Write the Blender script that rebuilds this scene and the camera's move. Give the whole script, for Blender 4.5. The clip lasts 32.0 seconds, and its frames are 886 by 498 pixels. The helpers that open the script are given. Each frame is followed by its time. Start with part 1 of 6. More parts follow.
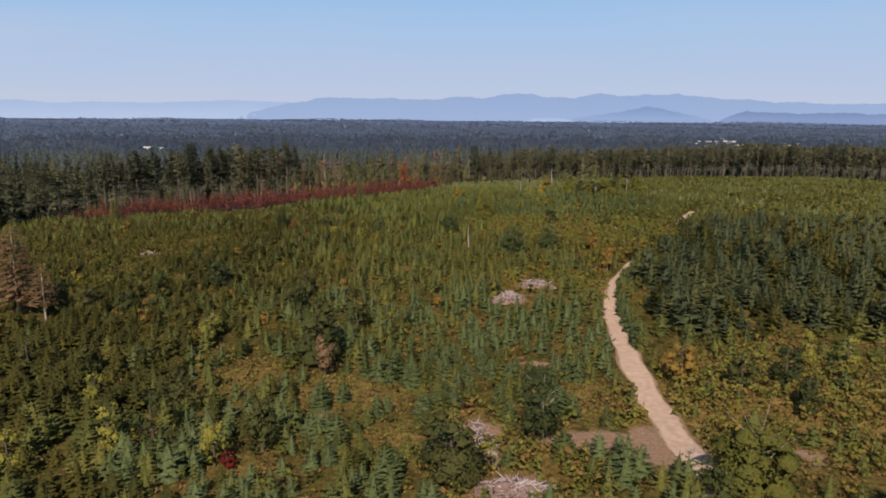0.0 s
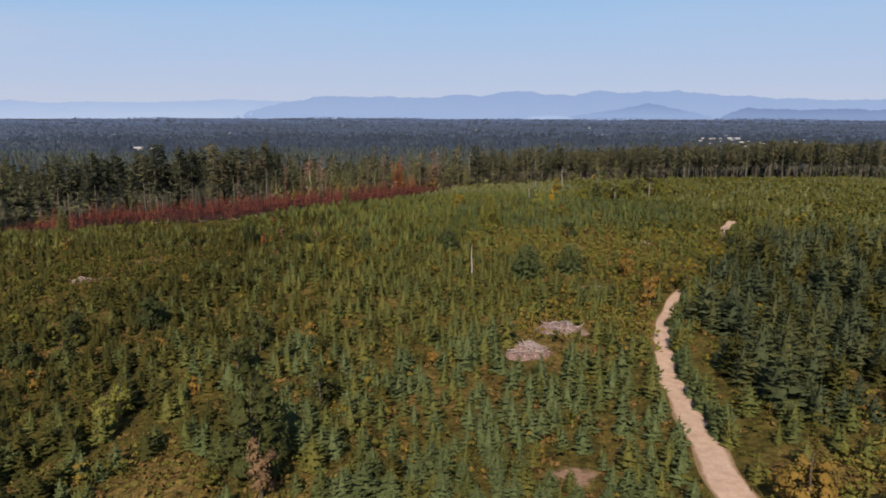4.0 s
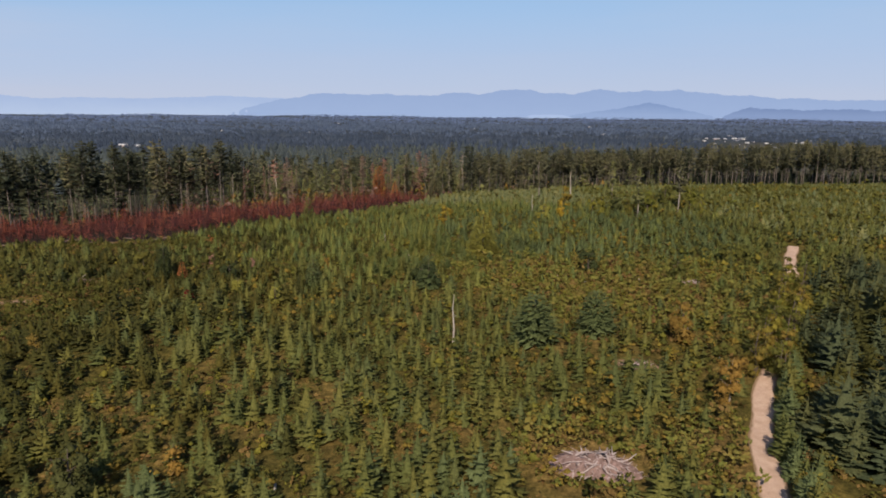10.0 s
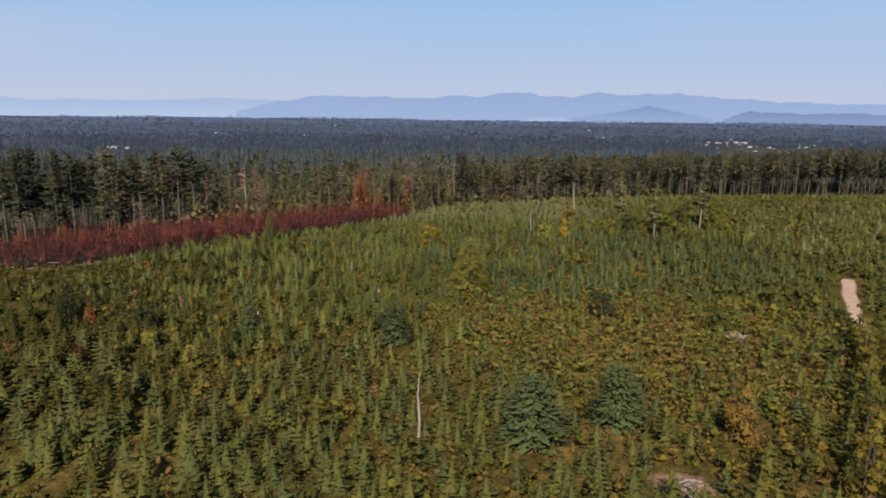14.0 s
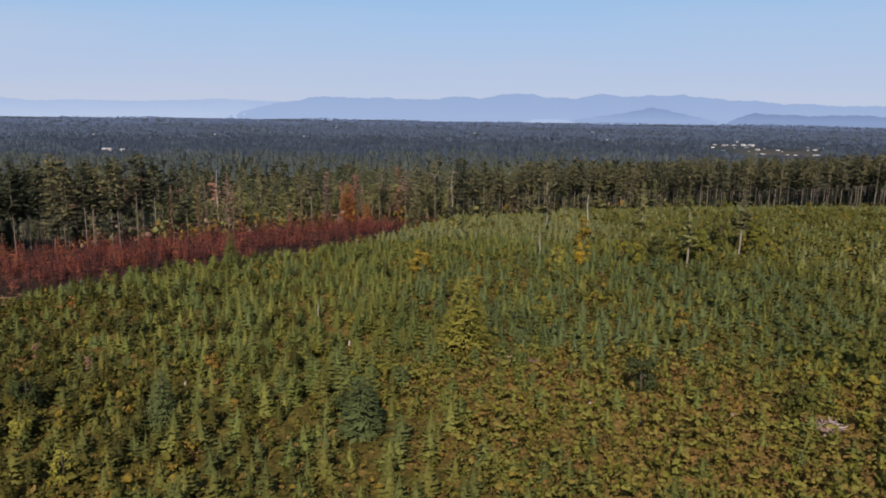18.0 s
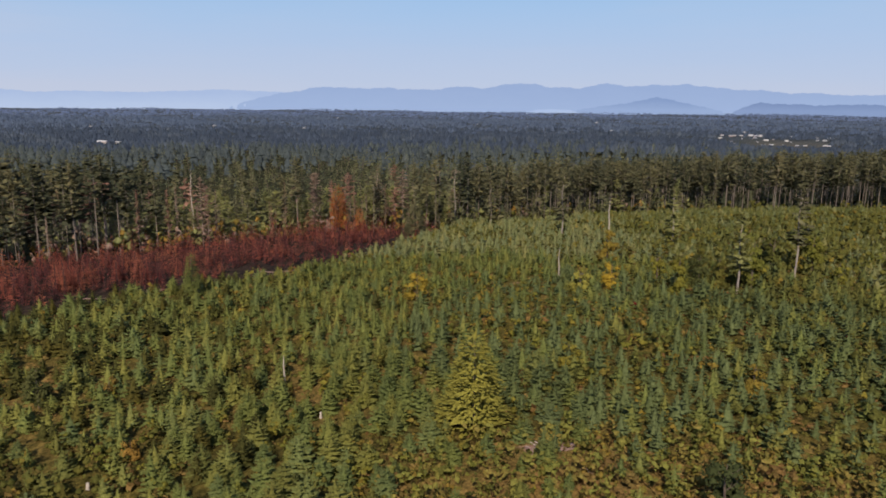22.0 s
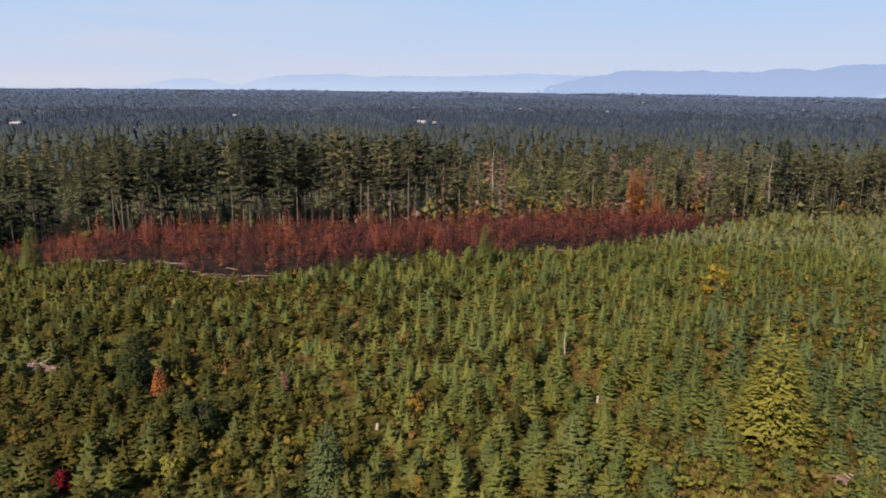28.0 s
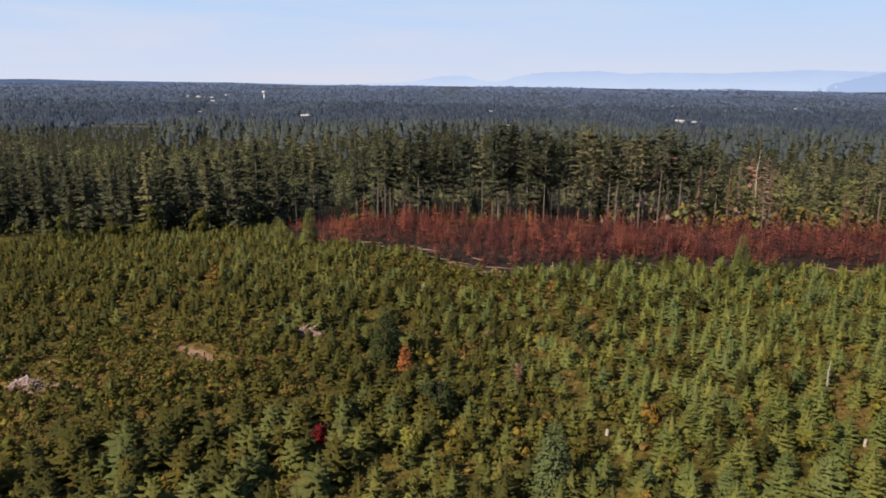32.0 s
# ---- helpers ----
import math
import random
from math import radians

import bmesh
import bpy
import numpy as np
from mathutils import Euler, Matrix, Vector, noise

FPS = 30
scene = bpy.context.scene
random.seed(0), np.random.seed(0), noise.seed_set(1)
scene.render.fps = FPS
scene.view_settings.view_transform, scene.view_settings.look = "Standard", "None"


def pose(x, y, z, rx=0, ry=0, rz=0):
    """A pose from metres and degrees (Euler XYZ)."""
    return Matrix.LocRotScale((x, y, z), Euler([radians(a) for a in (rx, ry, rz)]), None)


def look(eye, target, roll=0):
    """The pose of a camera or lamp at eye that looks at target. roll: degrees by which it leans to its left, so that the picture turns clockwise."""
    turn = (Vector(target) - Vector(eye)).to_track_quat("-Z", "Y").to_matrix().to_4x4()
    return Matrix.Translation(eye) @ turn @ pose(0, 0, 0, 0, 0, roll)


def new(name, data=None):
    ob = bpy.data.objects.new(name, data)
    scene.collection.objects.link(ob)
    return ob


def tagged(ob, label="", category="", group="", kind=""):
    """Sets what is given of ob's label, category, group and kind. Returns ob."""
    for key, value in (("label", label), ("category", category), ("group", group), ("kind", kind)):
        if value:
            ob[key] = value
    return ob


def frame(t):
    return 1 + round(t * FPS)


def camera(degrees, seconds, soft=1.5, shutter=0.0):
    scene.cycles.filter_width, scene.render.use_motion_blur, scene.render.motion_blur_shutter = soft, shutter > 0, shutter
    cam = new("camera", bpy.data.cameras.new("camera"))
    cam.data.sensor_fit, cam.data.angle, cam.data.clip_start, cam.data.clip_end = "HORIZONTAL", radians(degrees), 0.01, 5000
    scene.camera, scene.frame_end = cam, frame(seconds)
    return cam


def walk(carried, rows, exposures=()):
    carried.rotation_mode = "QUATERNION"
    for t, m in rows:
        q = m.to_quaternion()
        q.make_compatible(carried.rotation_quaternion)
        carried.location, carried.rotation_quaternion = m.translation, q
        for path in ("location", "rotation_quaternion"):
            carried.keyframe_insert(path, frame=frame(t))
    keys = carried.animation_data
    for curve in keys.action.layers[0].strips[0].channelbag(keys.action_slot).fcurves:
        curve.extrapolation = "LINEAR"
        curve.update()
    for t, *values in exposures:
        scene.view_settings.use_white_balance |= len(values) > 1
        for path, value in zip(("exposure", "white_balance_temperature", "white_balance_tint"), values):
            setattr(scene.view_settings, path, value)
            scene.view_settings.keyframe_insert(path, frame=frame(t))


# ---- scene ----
cam = camera(63.79, 32.0, soft=1.8)
PATH = [
    (0.0, pose(0.00, 0.00, 50.00, 79.252, -0.321, 0.061)),
    (1.0, pose(-0.15, 10.32, 49.71, 79.156, -0.173, 0.016)),
    (2.0, pose(-0.19, 20.58, 49.43, 79.108, -0.061, -0.033)),
    (3.0, pose(-0.01, 30.70, 49.15, 79.088, -0.005, -0.037)),
    (4.0, pose(0.41, 40.61, 48.85, 79.124, -0.011, -0.059)),
    (5.0, pose(0.99, 50.26, 48.55, 79.151, -0.061, -0.082)),
    (6.0, pose(1.68, 59.64, 48.27, 79.180, -0.134, -0.050)),
    (7.0, pose(2.54, 68.75, 48.00, 79.148, -0.216, -0.078)),
    (8.0, pose(3.44, 77.64, 47.71, 79.106, -0.295, -0.095)),
    (9.0, pose(4.31, 86.34, 47.40, 79.051, -0.346, -0.152)),
    (10.0, pose(5.22, 94.82, 47.19, 79.001, -0.364, -0.150)),
    (11.0, pose(6.34, 103.25, 47.18, 79.048, -0.409, -0.183)),
    (12.0, pose(7.55, 111.72, 47.26, 79.111, -0.492, -0.141)),
    (13.0, pose(8.59, 120.29, 47.25, 79.194, -0.551, -0.136)),
    (14.0, pose(9.55, 128.97, 47.21, 79.216, -0.546, -0.229)),
    (15.0, pose(10.45, 137.50, 47.18, 79.210, -0.533, -0.216)),
    (16.0, pose(11.12, 145.79, 47.20, 79.212, -0.535, -0.158)),
    (17.0, pose(11.55, 153.77, 47.37, 79.282, -0.561, -0.125)),
    (18.0, pose(11.85, 161.47, 47.67, 79.311, -0.635, -0.024)),
    (19.0, pose(12.13, 169.19, 48.02, 79.131, -0.762, -0.054)),
    (20.0, pose(12.22, 177.09, 48.38, 78.943, -0.784, 0.015)),
    (21.0, pose(12.17, 184.50, 48.65, 78.692, -0.607, 0.062)),
    (22.0, pose(12.08, 190.00, 48.73, 78.548, -0.475, 0.149)),
    (22.5, pose(12.03, 191.68, 48.66, 78.499, -0.472, 0.208)),
    (23.0, pose(11.98, 192.67, 48.50, 78.463, -0.490, 0.234)),
    (23.5, pose(11.93, 193.09, 48.24, 78.355, -0.496, 0.394)),
    (24.0, pose(11.81, 193.15, 47.93, 78.119, -0.513, 2.604)),
    (24.5, pose(11.80, 193.06, 47.65, 77.881, -0.554, 5.644)),
    (25.0, pose(11.82, 192.95, 47.43, 77.684, -0.574, 8.360)),
    (25.5, pose(11.85, 192.87, 47.29, 77.508, -0.564, 11.081)),
    (26.0, pose(11.87, 192.82, 47.21, 77.386, -0.550, 13.720)),
    (27.0, pose(11.84, 192.75, 47.15, 77.241, -0.519, 18.832)),
    (28.0, pose(11.71, 192.72, 47.14, 77.124, -0.473, 23.848)),
    (29.0, pose(11.46, 192.63, 47.12, 76.981, -0.331, 28.772)),
    (30.0, pose(11.54, 192.56, 47.16, 76.891, -0.378, 33.922)),
    (31.0, pose(11.60, 192.47, 47.24, 76.751, -0.437, 39.022)),
    (32.0, pose(11.71, 192.56, 47.28, 76.736, -0.542, 43.708)),
]
walk(cam, PATH, exposures=((0.0, 0.0, 6500, 10), (23.0, 0.02, 6500, 10), (28.0, 0.21, 6700, 10), (32.0, 0.29, 6700, 10)))

# ---------------------------------------------------------------- light
SUN_EL, SUN_AZ = 40.0, 187.0      # height, and bearing from +y turning to +x: behind the drone's shoulder
world = bpy.data.worlds.new("sky")
scene.world = world
world.use_nodes = True
wn, wl = world.node_tree.nodes, world.node_tree.links
wn.clear()
w_out = wn.new("ShaderNodeOutputWorld")
w_bg = wn.new("ShaderNodeBackground")
w_sky = wn.new("ShaderNodeTexSky")
w_sky.sky_type = "NISHITA"
w_sky.sun_disc = False
w_sky.sun_elevation, w_sky.sun_rotation = radians(SUN_EL), radians(SUN_AZ)
w_sky.altitude, w_sky.air_density, w_sky.dust_density, w_sky.ozone_density = 200, 1.0, 0.4, 3.0
w_bg.inputs["Strength"].default_value = 0.092
# thin high cirrus: streaked noise laid over the sky dome
w_co = wn.new("ShaderNodeTexCoord")
w_map = wn.new("ShaderNodeMapping")
w_map.inputs["Scale"].default_value = (1.6, 1.6, 14.0)
w_noise = wn.new("ShaderNodeTexNoise")
w_noise.inputs["Scale"].default_value = 1.7
w_noise.inputs["Detail"].default_value = 6.0
w_noise.inputs["Roughness"].default_value = 0.55
w_ramp = wn.new("ShaderNodeMapRange")
w_ramp.inputs["From Min"].default_value, w_ramp.inputs["From Max"].default_value = 0.42, 0.66
w_ramp.inputs["To Min"].default_value, w_ramp.inputs["To Max"].default_value = 0.0, 0.38
w_mix = wn.new("ShaderNodeMix")
w_mix.data_type = "RGBA"
w_mix.inputs["B"].default_value = (6.5, 6.45, 7.4, 1)
wl.new(w_co.outputs["Generated"], w_map.inputs["Vector"])
wl.new(w_map.outputs["Vector"], w_noise.inputs["Vector"])
wl.new(w_noise.outputs["Fac"], w_ramp.inputs["Value"])
w_west = wn.new("ShaderNodeMapRange")
w_west.interpolation_type = "SMOOTHSTEP"
w_west.inputs["From Min"].default_value, w_west.inputs["From Max"].default_value = -0.30, -0.90
w_west.inputs["To Min"].default_value, w_west.inputs["To Max"].default_value = 0.22, 1.25
w_mul = wn.new("ShaderNodeMath")
w_mul.operation = "MULTIPLY"
wl.new(w_ramp.outputs["Result"], w_mul.inputs[0])
wl.new(w_west.outputs["Result"], w_mul.inputs[1])
wl.new(w_mul.outputs["Value"], w_mix.inputs["Factor"])
# pale lavender haze low over the horizon
w_sep = wn.new("ShaderNodeSeparateXYZ")
w_low = wn.new("ShaderNodeMapRange")
w_low.interpolation_type = "SMOOTHSTEP"
w_low.inputs["From Min"].default_value, w_low.inputs["From Max"].default_value = 0.06, 0.34
w_low.inputs["To Min"].default_value, w_low.inputs["To Max"].default_value = 1.0, 0.0
w_haze = wn.new("ShaderNodeMix")
w_haze.data_type = "RGBA"
w_tone = wn.new("ShaderNodeValToRGB")
w_tone.color_ramp.elements[0].position, w_tone.color_ramp.elements[0].color = 0.0, (0.57, 0.630, 0.785, 1)
w_tone.color_ramp.elements[1].position, w_tone.color_ramp.elements[1].color = 0.17, (0.33, 0.555, 0.88, 1)
w_gain = wn.new("ShaderNodeVectorMath")
w_gain.operation = "SCALE"
w_gain.inputs["Scale"].default_value = 10.2
wl.new(w_co.outputs["Generated"], w_sep.inputs["Vector"])
wl.new(w_sep.outputs["Z"], w_low.inputs["Value"])
wl.new(w_sep.outputs["Z"], w_tone.inputs["Fac"])
wl.new(w_tone.outputs["Color"], w_gain.inputs[0])
wl.new(w_gain.outputs["Vector"], w_haze.inputs["B"])
wl.new(w_sep.outputs["X"], w_west.inputs["Value"])
wl.new(w_low.outputs["Result"], w_haze.inputs["Factor"])
wl.new(w_sky.outputs["Color"], w_haze.inputs["A"])
wl.new(w_haze.outputs["Result"], w_mix.inputs["A"])
wl.new(w_mix.outputs["Result"], w_bg.inputs["Color"])
wl.new(w_bg.outputs["Background"], w_out.inputs["Surface"])

sun_data = bpy.data.lights.new("sun", "SUN")
sun_data.energy, sun_data.angle, sun_data.color = 5.0, radians(0.53), (1.0, 0.855, 0.69)
sun = new("sun", sun_data)
_a, _e = radians(SUN_AZ), radians(SUN_EL)
SUN_DIR = Vector((math.sin(_a) * math.cos(_e), math.cos(_a) * math.cos(_e), math.sin(_e)))
sun.matrix_world = look(SUN_DIR * 400, (0, 0, 0))
scene.view_settings.exposure = 0.0


# ---------------------------------------------------------------- materials
def shader(name, roughness=0.8, metallic=0.0, specular=0.3):
    m = bpy.data.materials.new(name)
    m.use_nodes = True
    n, l = m.node_tree.nodes, m.node_tree.links
    b = n["Principled BSDF"]
    b.inputs["Roughness"].default_value = roughness
    b.inputs["Metallic"].default_value = metallic
    b.inputs["Specular IOR Level"].default_value = specular
    return m, n, l, b


def noise_node(n, l, scale, detail=4.0, rough=0.6, source="Object", stretch=None):
    co = n.new("ShaderNodeTexCoord")
    t = n.new("ShaderNodeTexNoise")
    t.inputs["Scale"].default_value, t.inputs["Detail"].default_value, t.inputs["Roughness"].default_value = scale, detail, rough
    if stretch:
        mp = n.new("ShaderNodeMapping")
        mp.inputs["Scale"].default_value = stretch
        l.new(co.outputs[source], mp.inputs["Vector"])
        l.new(mp.outputs["Vector"], t.inputs["Vector"])
    else:
        l.new(co.outputs[source], t.inputs["Vector"])
    return t.outputs["Fac"]


def ramp_node(n, l, fac, stops):
    r = n.new("ShaderNodeValToRGB")
    e = r.color_ramp.elements
    while len(e) < len(stops):
        e.new(0.5)
    for k, (p, c) in enumerate(stops):
        e[k].position, e[k].color = p, (*c, 1)
    if fac is not None:
        l.new(fac, r.inputs["Fac"])
    return r.outputs["Color"]


def mix_node(n, l, fac, a, b, mode="MIX"):
    x = n.new("ShaderNodeMix")
    x.data_type, x.blend_type = "RGBA", mode
    for key, v in (("Factor", fac), ("A", a), ("B", b)):
        if isinstance(v, (int, float)):
            x.inputs[key].default_value = v
        elif isinstance(v, tuple):
            x.inputs[key].default_value = (*v, 1)
        else:
            l.new(v, x.inputs[key])
    return x.outputs["Result"]


def math_node(n, l, op, a, b=0.0):
    x = n.new("ShaderNodeMath")
    x.operation = op
    for k, v in enumerate((a, b)):
        if isinstance(v, (int, float)):
            x.inputs[k].default_value = v
        else:
            l.new(v, x.inputs[k])
    return x.outputs["Value"]


def attr_node(n, name):
    a = n.new("ShaderNodeAttribute")
    a.attribute_name = name
    return a.outputs["Fac"]


def bump_node(n, l, b, height, strength=0.4, distance=0.1):
    u = n.new("ShaderNodeBump")
    u.inputs["Strength"].default_value, u.inputs["Distance"].default_value = strength, distance
    l.new(height, u.inputs["Height"])
    l.new(u.outputs["Normal"], b.inputs["Normal"])


def foliage(name, stops, fleck=0.5, roughness=0.75, grain=4.0, light=None, facet=0.8, ruffle=1.0):
    """Leaves or needles: a tint for each plant, a change from spray to spray, and fine grain."""
    m, n, l, b = shader(name, roughness, 0.0, 0.05)
    info = n.new("ShaderNodeObjectInfo")
    tint = math_node(n, l, "FRACT", math_node(n, l, "ADD", attr_node(n, "tint"), info.outputs["Random"]))
    geo = n.new("ShaderNodeNewGeometry")
    spray = math_node(n, l, "MULTIPLY", math_node(n, l, "SUBTRACT", geo.outputs["Random Per Island"], 0.5), 0.14)
    col = ramp_node(n, l, math_node(n, l, "ADD", tint, spray), stops)
    fine = noise_node(n, l, grain, 5.0, 0.7)
    grey = ramp_node(n, l, fine, [(0.25, (1 - fleck,) * 3), (0.75, (1 + fleck,) * 3)])
    col = mix_node(n, l, 1.0, col, grey, "MULTIPLY")
    l.new(col, b.inputs["Base Color"])
    crown = n.new("ShaderNodeAttribute")
    crown.attribute_name = "crown_normal"
    turn = n.new("ShaderNodeVectorTransform")
    turn.vector_type, turn.convert_from, turn.convert_to = "NORMAL", "OBJECT", "WORLD"
    l.new(crown.outputs["Vector"], turn.inputs["Vector"])
    own = n.new("ShaderNodeVectorMath")
    own.operation = "SCALE"
    own.inputs["Scale"].default_value = facet
    l.new(geo.outputs["Normal"], own.inputs[0])
    both = n.new("ShaderNodeVectorMath")
    l.new(turn.outputs["Vector"], both.inputs[0])
    l.new(own.outputs["Vector"], both.inputs[1])
    tuft = n.new("ShaderNodeTexNoise")
    tuft.inputs["Scale"].default_value, tuft.inputs["Detail"].default_value = grain * 1.6, 3.0
    spot = n.new("ShaderNodeTexCoord")
    l.new(spot.outputs["Object"], tuft.inputs["Vector"])
    tilt = n.new("ShaderNodeVectorMath")
    tilt.operation = "MULTIPLY_ADD"
    tilt.inputs[1].default_value, tilt.inputs[2].default_value = (2 * ruffle,) * 3, (-ruffle,) * 3
    l.new(tuft.outputs["Color"], tilt.inputs[0])
    rough = n.new("ShaderNodeVectorMath")
    l.new(both.outputs["Vector"], rough.inputs[0])
    l.new(tilt.outputs["Vector"], rough.inputs[1])
    unit = n.new("ShaderNodeVectorMath")
    unit.operation = "NORMALIZE"
    l.new(rough.outputs["Vector"], unit.inputs[0])
    l.new(unit.outputs["Vector"], b.inputs["Normal"])
    tr = n.new("ShaderNodeBsdfTranslucent")
    l.new(col, tr.inputs["Color"])
    mx = n.new("ShaderNodeMixShader")
    mx.inputs["Fac"].default_value = 0.22 if light is None else light
    l.new(b.outputs["BSDF"], mx.inputs[1])
    l.new(tr.outputs["BSDF"], mx.inputs[2])
    l.new(mx.outputs["Shader"], n["Material Output"].inputs["Surface"])
    return m


def bark(name, dark, pale, scale=3.0):
    m, n, l, b = shader(name, 0.9)
    f = noise_node(n, l, scale, 6.0, 0.7, stretch=(1, 1, 0.25))
    l.new(ramp_node(n, l, f, [(0.3, dark), (0.7, pale)]), b.inputs["Base Color"])
    bump_node(n, l, b, f, 0.6, 0.05)
    return m


def plain_surface(name, dark, pale, scale=0.6, roughness=0.7):
    m, n, l, b = shader(name, roughness)
    f = noise_node(n, l, scale, 5.0, 0.65)
    l.new(ramp_node(n, l, f, [(0.3, dark), (0.7, pale)]), b.inputs["Base Color"])
    return m


# three tones of one young fir: the slope's local brightness is put into colour
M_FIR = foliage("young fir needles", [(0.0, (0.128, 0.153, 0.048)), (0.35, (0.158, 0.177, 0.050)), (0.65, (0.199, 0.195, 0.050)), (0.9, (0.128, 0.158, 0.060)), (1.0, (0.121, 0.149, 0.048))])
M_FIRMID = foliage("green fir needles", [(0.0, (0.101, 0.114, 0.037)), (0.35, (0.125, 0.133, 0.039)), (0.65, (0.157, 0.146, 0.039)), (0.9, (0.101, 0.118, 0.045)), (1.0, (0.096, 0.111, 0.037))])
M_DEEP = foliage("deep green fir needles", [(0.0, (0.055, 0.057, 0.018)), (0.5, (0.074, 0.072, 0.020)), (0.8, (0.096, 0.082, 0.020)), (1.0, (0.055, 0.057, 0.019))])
M_BLUE = foliage("blue-green fir needles", [(0.0, (0.103, 0.128, 0.050)), (0.5, (0.127, 0.154, 0.064)), (1.0, (0.109, 0.132, 0.050))])
M_EAST = foliage("dark blue-green needles of older firs", [(0.0, (0.061, 0.077, 0.040)), (0.5, (0.083, 0.099, 0.050)), (0.85, (0.112, 0.113, 0.043)), (1.0, (0.067, 0.083, 0.041))])
# paler, greyer young fir for the far stands: haze painted into the needles
M_HAZE_FIR = foliage("fir needles with painted haze", [(0.0, (0.153, 0.173, 0.078)), (0.35, (0.185, 0.200, 0.084)), (0.65, (0.231, 0.219, 0.084)), (0.9, (0.149, 0.178, 0.092)), (1.0, (0.144, 0.168, 0.078))])
M_DRYBRUSH = foliage("yellow grass and low brush", [(0.0, (0.160, 0.167, 0.038)), (0.4, (0.195, 0.182, 0.044)), (0.75, (0.210, 0.160, 0.044)), (1.0, (0.143, 0.153, 0.036))])
M_OLD = foliage("old fir needles", [(0.0, (0.118, 0.118, 0.066)), (0.4, (0.172, 0.156, 0.080)), (0.7, (0.142, 0.136, 0.072)), (1.0, (0.108, 0.110, 0.064))], grain=0.8, light=0.1, facet=0.3, ruffle=0.7)
M_SCORCH = foliage("scorched russet needles", [(0.0, (0.246, 0.140, 0.107)), (0.4, (0.321, 0.170, 0.123)), (0.7, (0.178, 0.112, 0.093)), (1.0, (0.225, 0.158, 0.101))], grain=0.8)
# darkest needles: shade inside the wood is put into this colour
M_DARKSHADE = foliage("dark fir sprays with wood shade", [(0.0, (0.050, 0.058, 0.036)), (0.5, (0.074, 0.076, 0.042)), (1.0, (0.045, 0.054, 0.036))], grain=0.8, light=0.08, facet=0.5)
M_SHRUB = foliage("broad green and yellow leaves", [(0.0, (0.126, 0.131, 0.027)), (0.3, (0.165, 0.155, 0.028)), (0.55, (0.202, 0.169, 0.030)), (0.8, (0.218, 0.147, 0.032)), (1.0, (0.124, 0.120, 0.027))])
M_BRACKEN = foliage("dry bracken and grass", [(0.0, (0.205, 0.134, 0.046)), (0.35, (0.190, 0.108, 0.042)), (0.7, (0.215, 0.150, 0.050)), (1.0, (0.165, 0.120, 0.040))])
M_RED = foliage("scorched red needles", [(0.0, (0.223, 0.066, 0.051)), (0.3, (0.326, 0.098, 0.065)), (0.55, (0.256, 0.076, 0.057)), (0.8, (0.484, 0.175, 0.091)), (1.0, (0.288, 0.090, 0.063))])
M_EMBER = foliage("charred maroon twigs", [(0.0, (0.122, 0.040, 0.042)), (0.5, (0.188, 0.056, 0.052)), (0.8, (0.244, 0.072, 0.058)), (1.0, (0.099, 0.036, 0.042))])
M_BROWN = foliage("dead brown needles", [(0.0, (0.19, 0.115, 0.062)), (0.5, (0.24, 0.155, 0.085)), (1.0, (0.165, 0.11, 0.066))])
M_GREYTWIG = foliage("grey bare twigs", [(0.0, (0.238, 0.170, 0.131)), (0.5, (0.311, 0.218, 0.169)), (1.0, (0.212, 0.165, 0.126))])
M_ORANGE = foliage("bright orange dead needles", [(0.0, (0.395, 0.145, 0.050)), (0.5, (0.480, 0.180, 0.062)), (1.0, (0.340, 0.132, 0.050))])
M_GOLD = foliage("golden autumn leaves", [(0.0, (0.313, 0.221, 0.023)), (0.5, (0.386, 0.267, 0.034)), (1.0, (0.276, 0.202, 0.034))])
M_LARCH = foliage("yellow-green needles", [(0.0, (0.222, 0.212, 0.045)), (0.5, (0.267, 0.244, 0.051)), (1.0, (0.192, 0.192, 0.045))])
M_RUST = foliage("rusty orange and green leaves", [(0.0, (0.224, 0.142, 0.036)), (0.5, (0.284, 0.168, 0.040)), (1.0, (0.163, 0.129, 0.034))])
M_CRIMSON = foliage("crimson autumn leaves", [(0.0, (0.124, 0.011, 0.015)), (0.5, (0.169, 0.015, 0.019)), (1.0, (0.112, 0.022, 0.015))])
M_ALDER = foliage("dark alder leaves", [(0.0, (0.080, 0.084, 0.022)), (0.5, (0.106, 0.104, 0.025)), (1.0, (0.124, 0.110, 0.026))])
M_DARKLEAF = foliage("dense dark green leaves", [(0.0, (0.042, 0.052, 0.020)), (0.5, (0.056, 0.064, 0.022)), (1.0, (0.070, 0.070, 0.024))], light=0.1)
M_MIDWOOD = foliage("pole wood needles", [(0.0, (0.100, 0.112, 0.066)), (0.5, (0.136, 0.144, 0.074)), (0.8, (0.172, 0.172, 0.080)), (1.0, (0.092, 0.106, 0.068))], grain=0.3, facet=0.4)
# bluer copy of the pole wood: haze painted into the colour
M_HAZE_MID = foliage("pole wood needles with painted haze", [(0.0, (0.056, 0.070, 0.079)), (0.5, (0.074, 0.091, 0.092)), (0.8, (0.097, 0.112, 0.103)), (1.0, (0.050, 0.065, 0.077))], grain=0.2, facet=0.3, ruffle=0.6)
M_LIGHTWOOD = foliage("light green young pole wood", [(0.0, (0.177, 0.186, 0.079)), (0.5, (0.234, 0.234, 0.087)), (1.0, (0.184, 0.196, 0.083))], grain=0.8, facet=0.4)
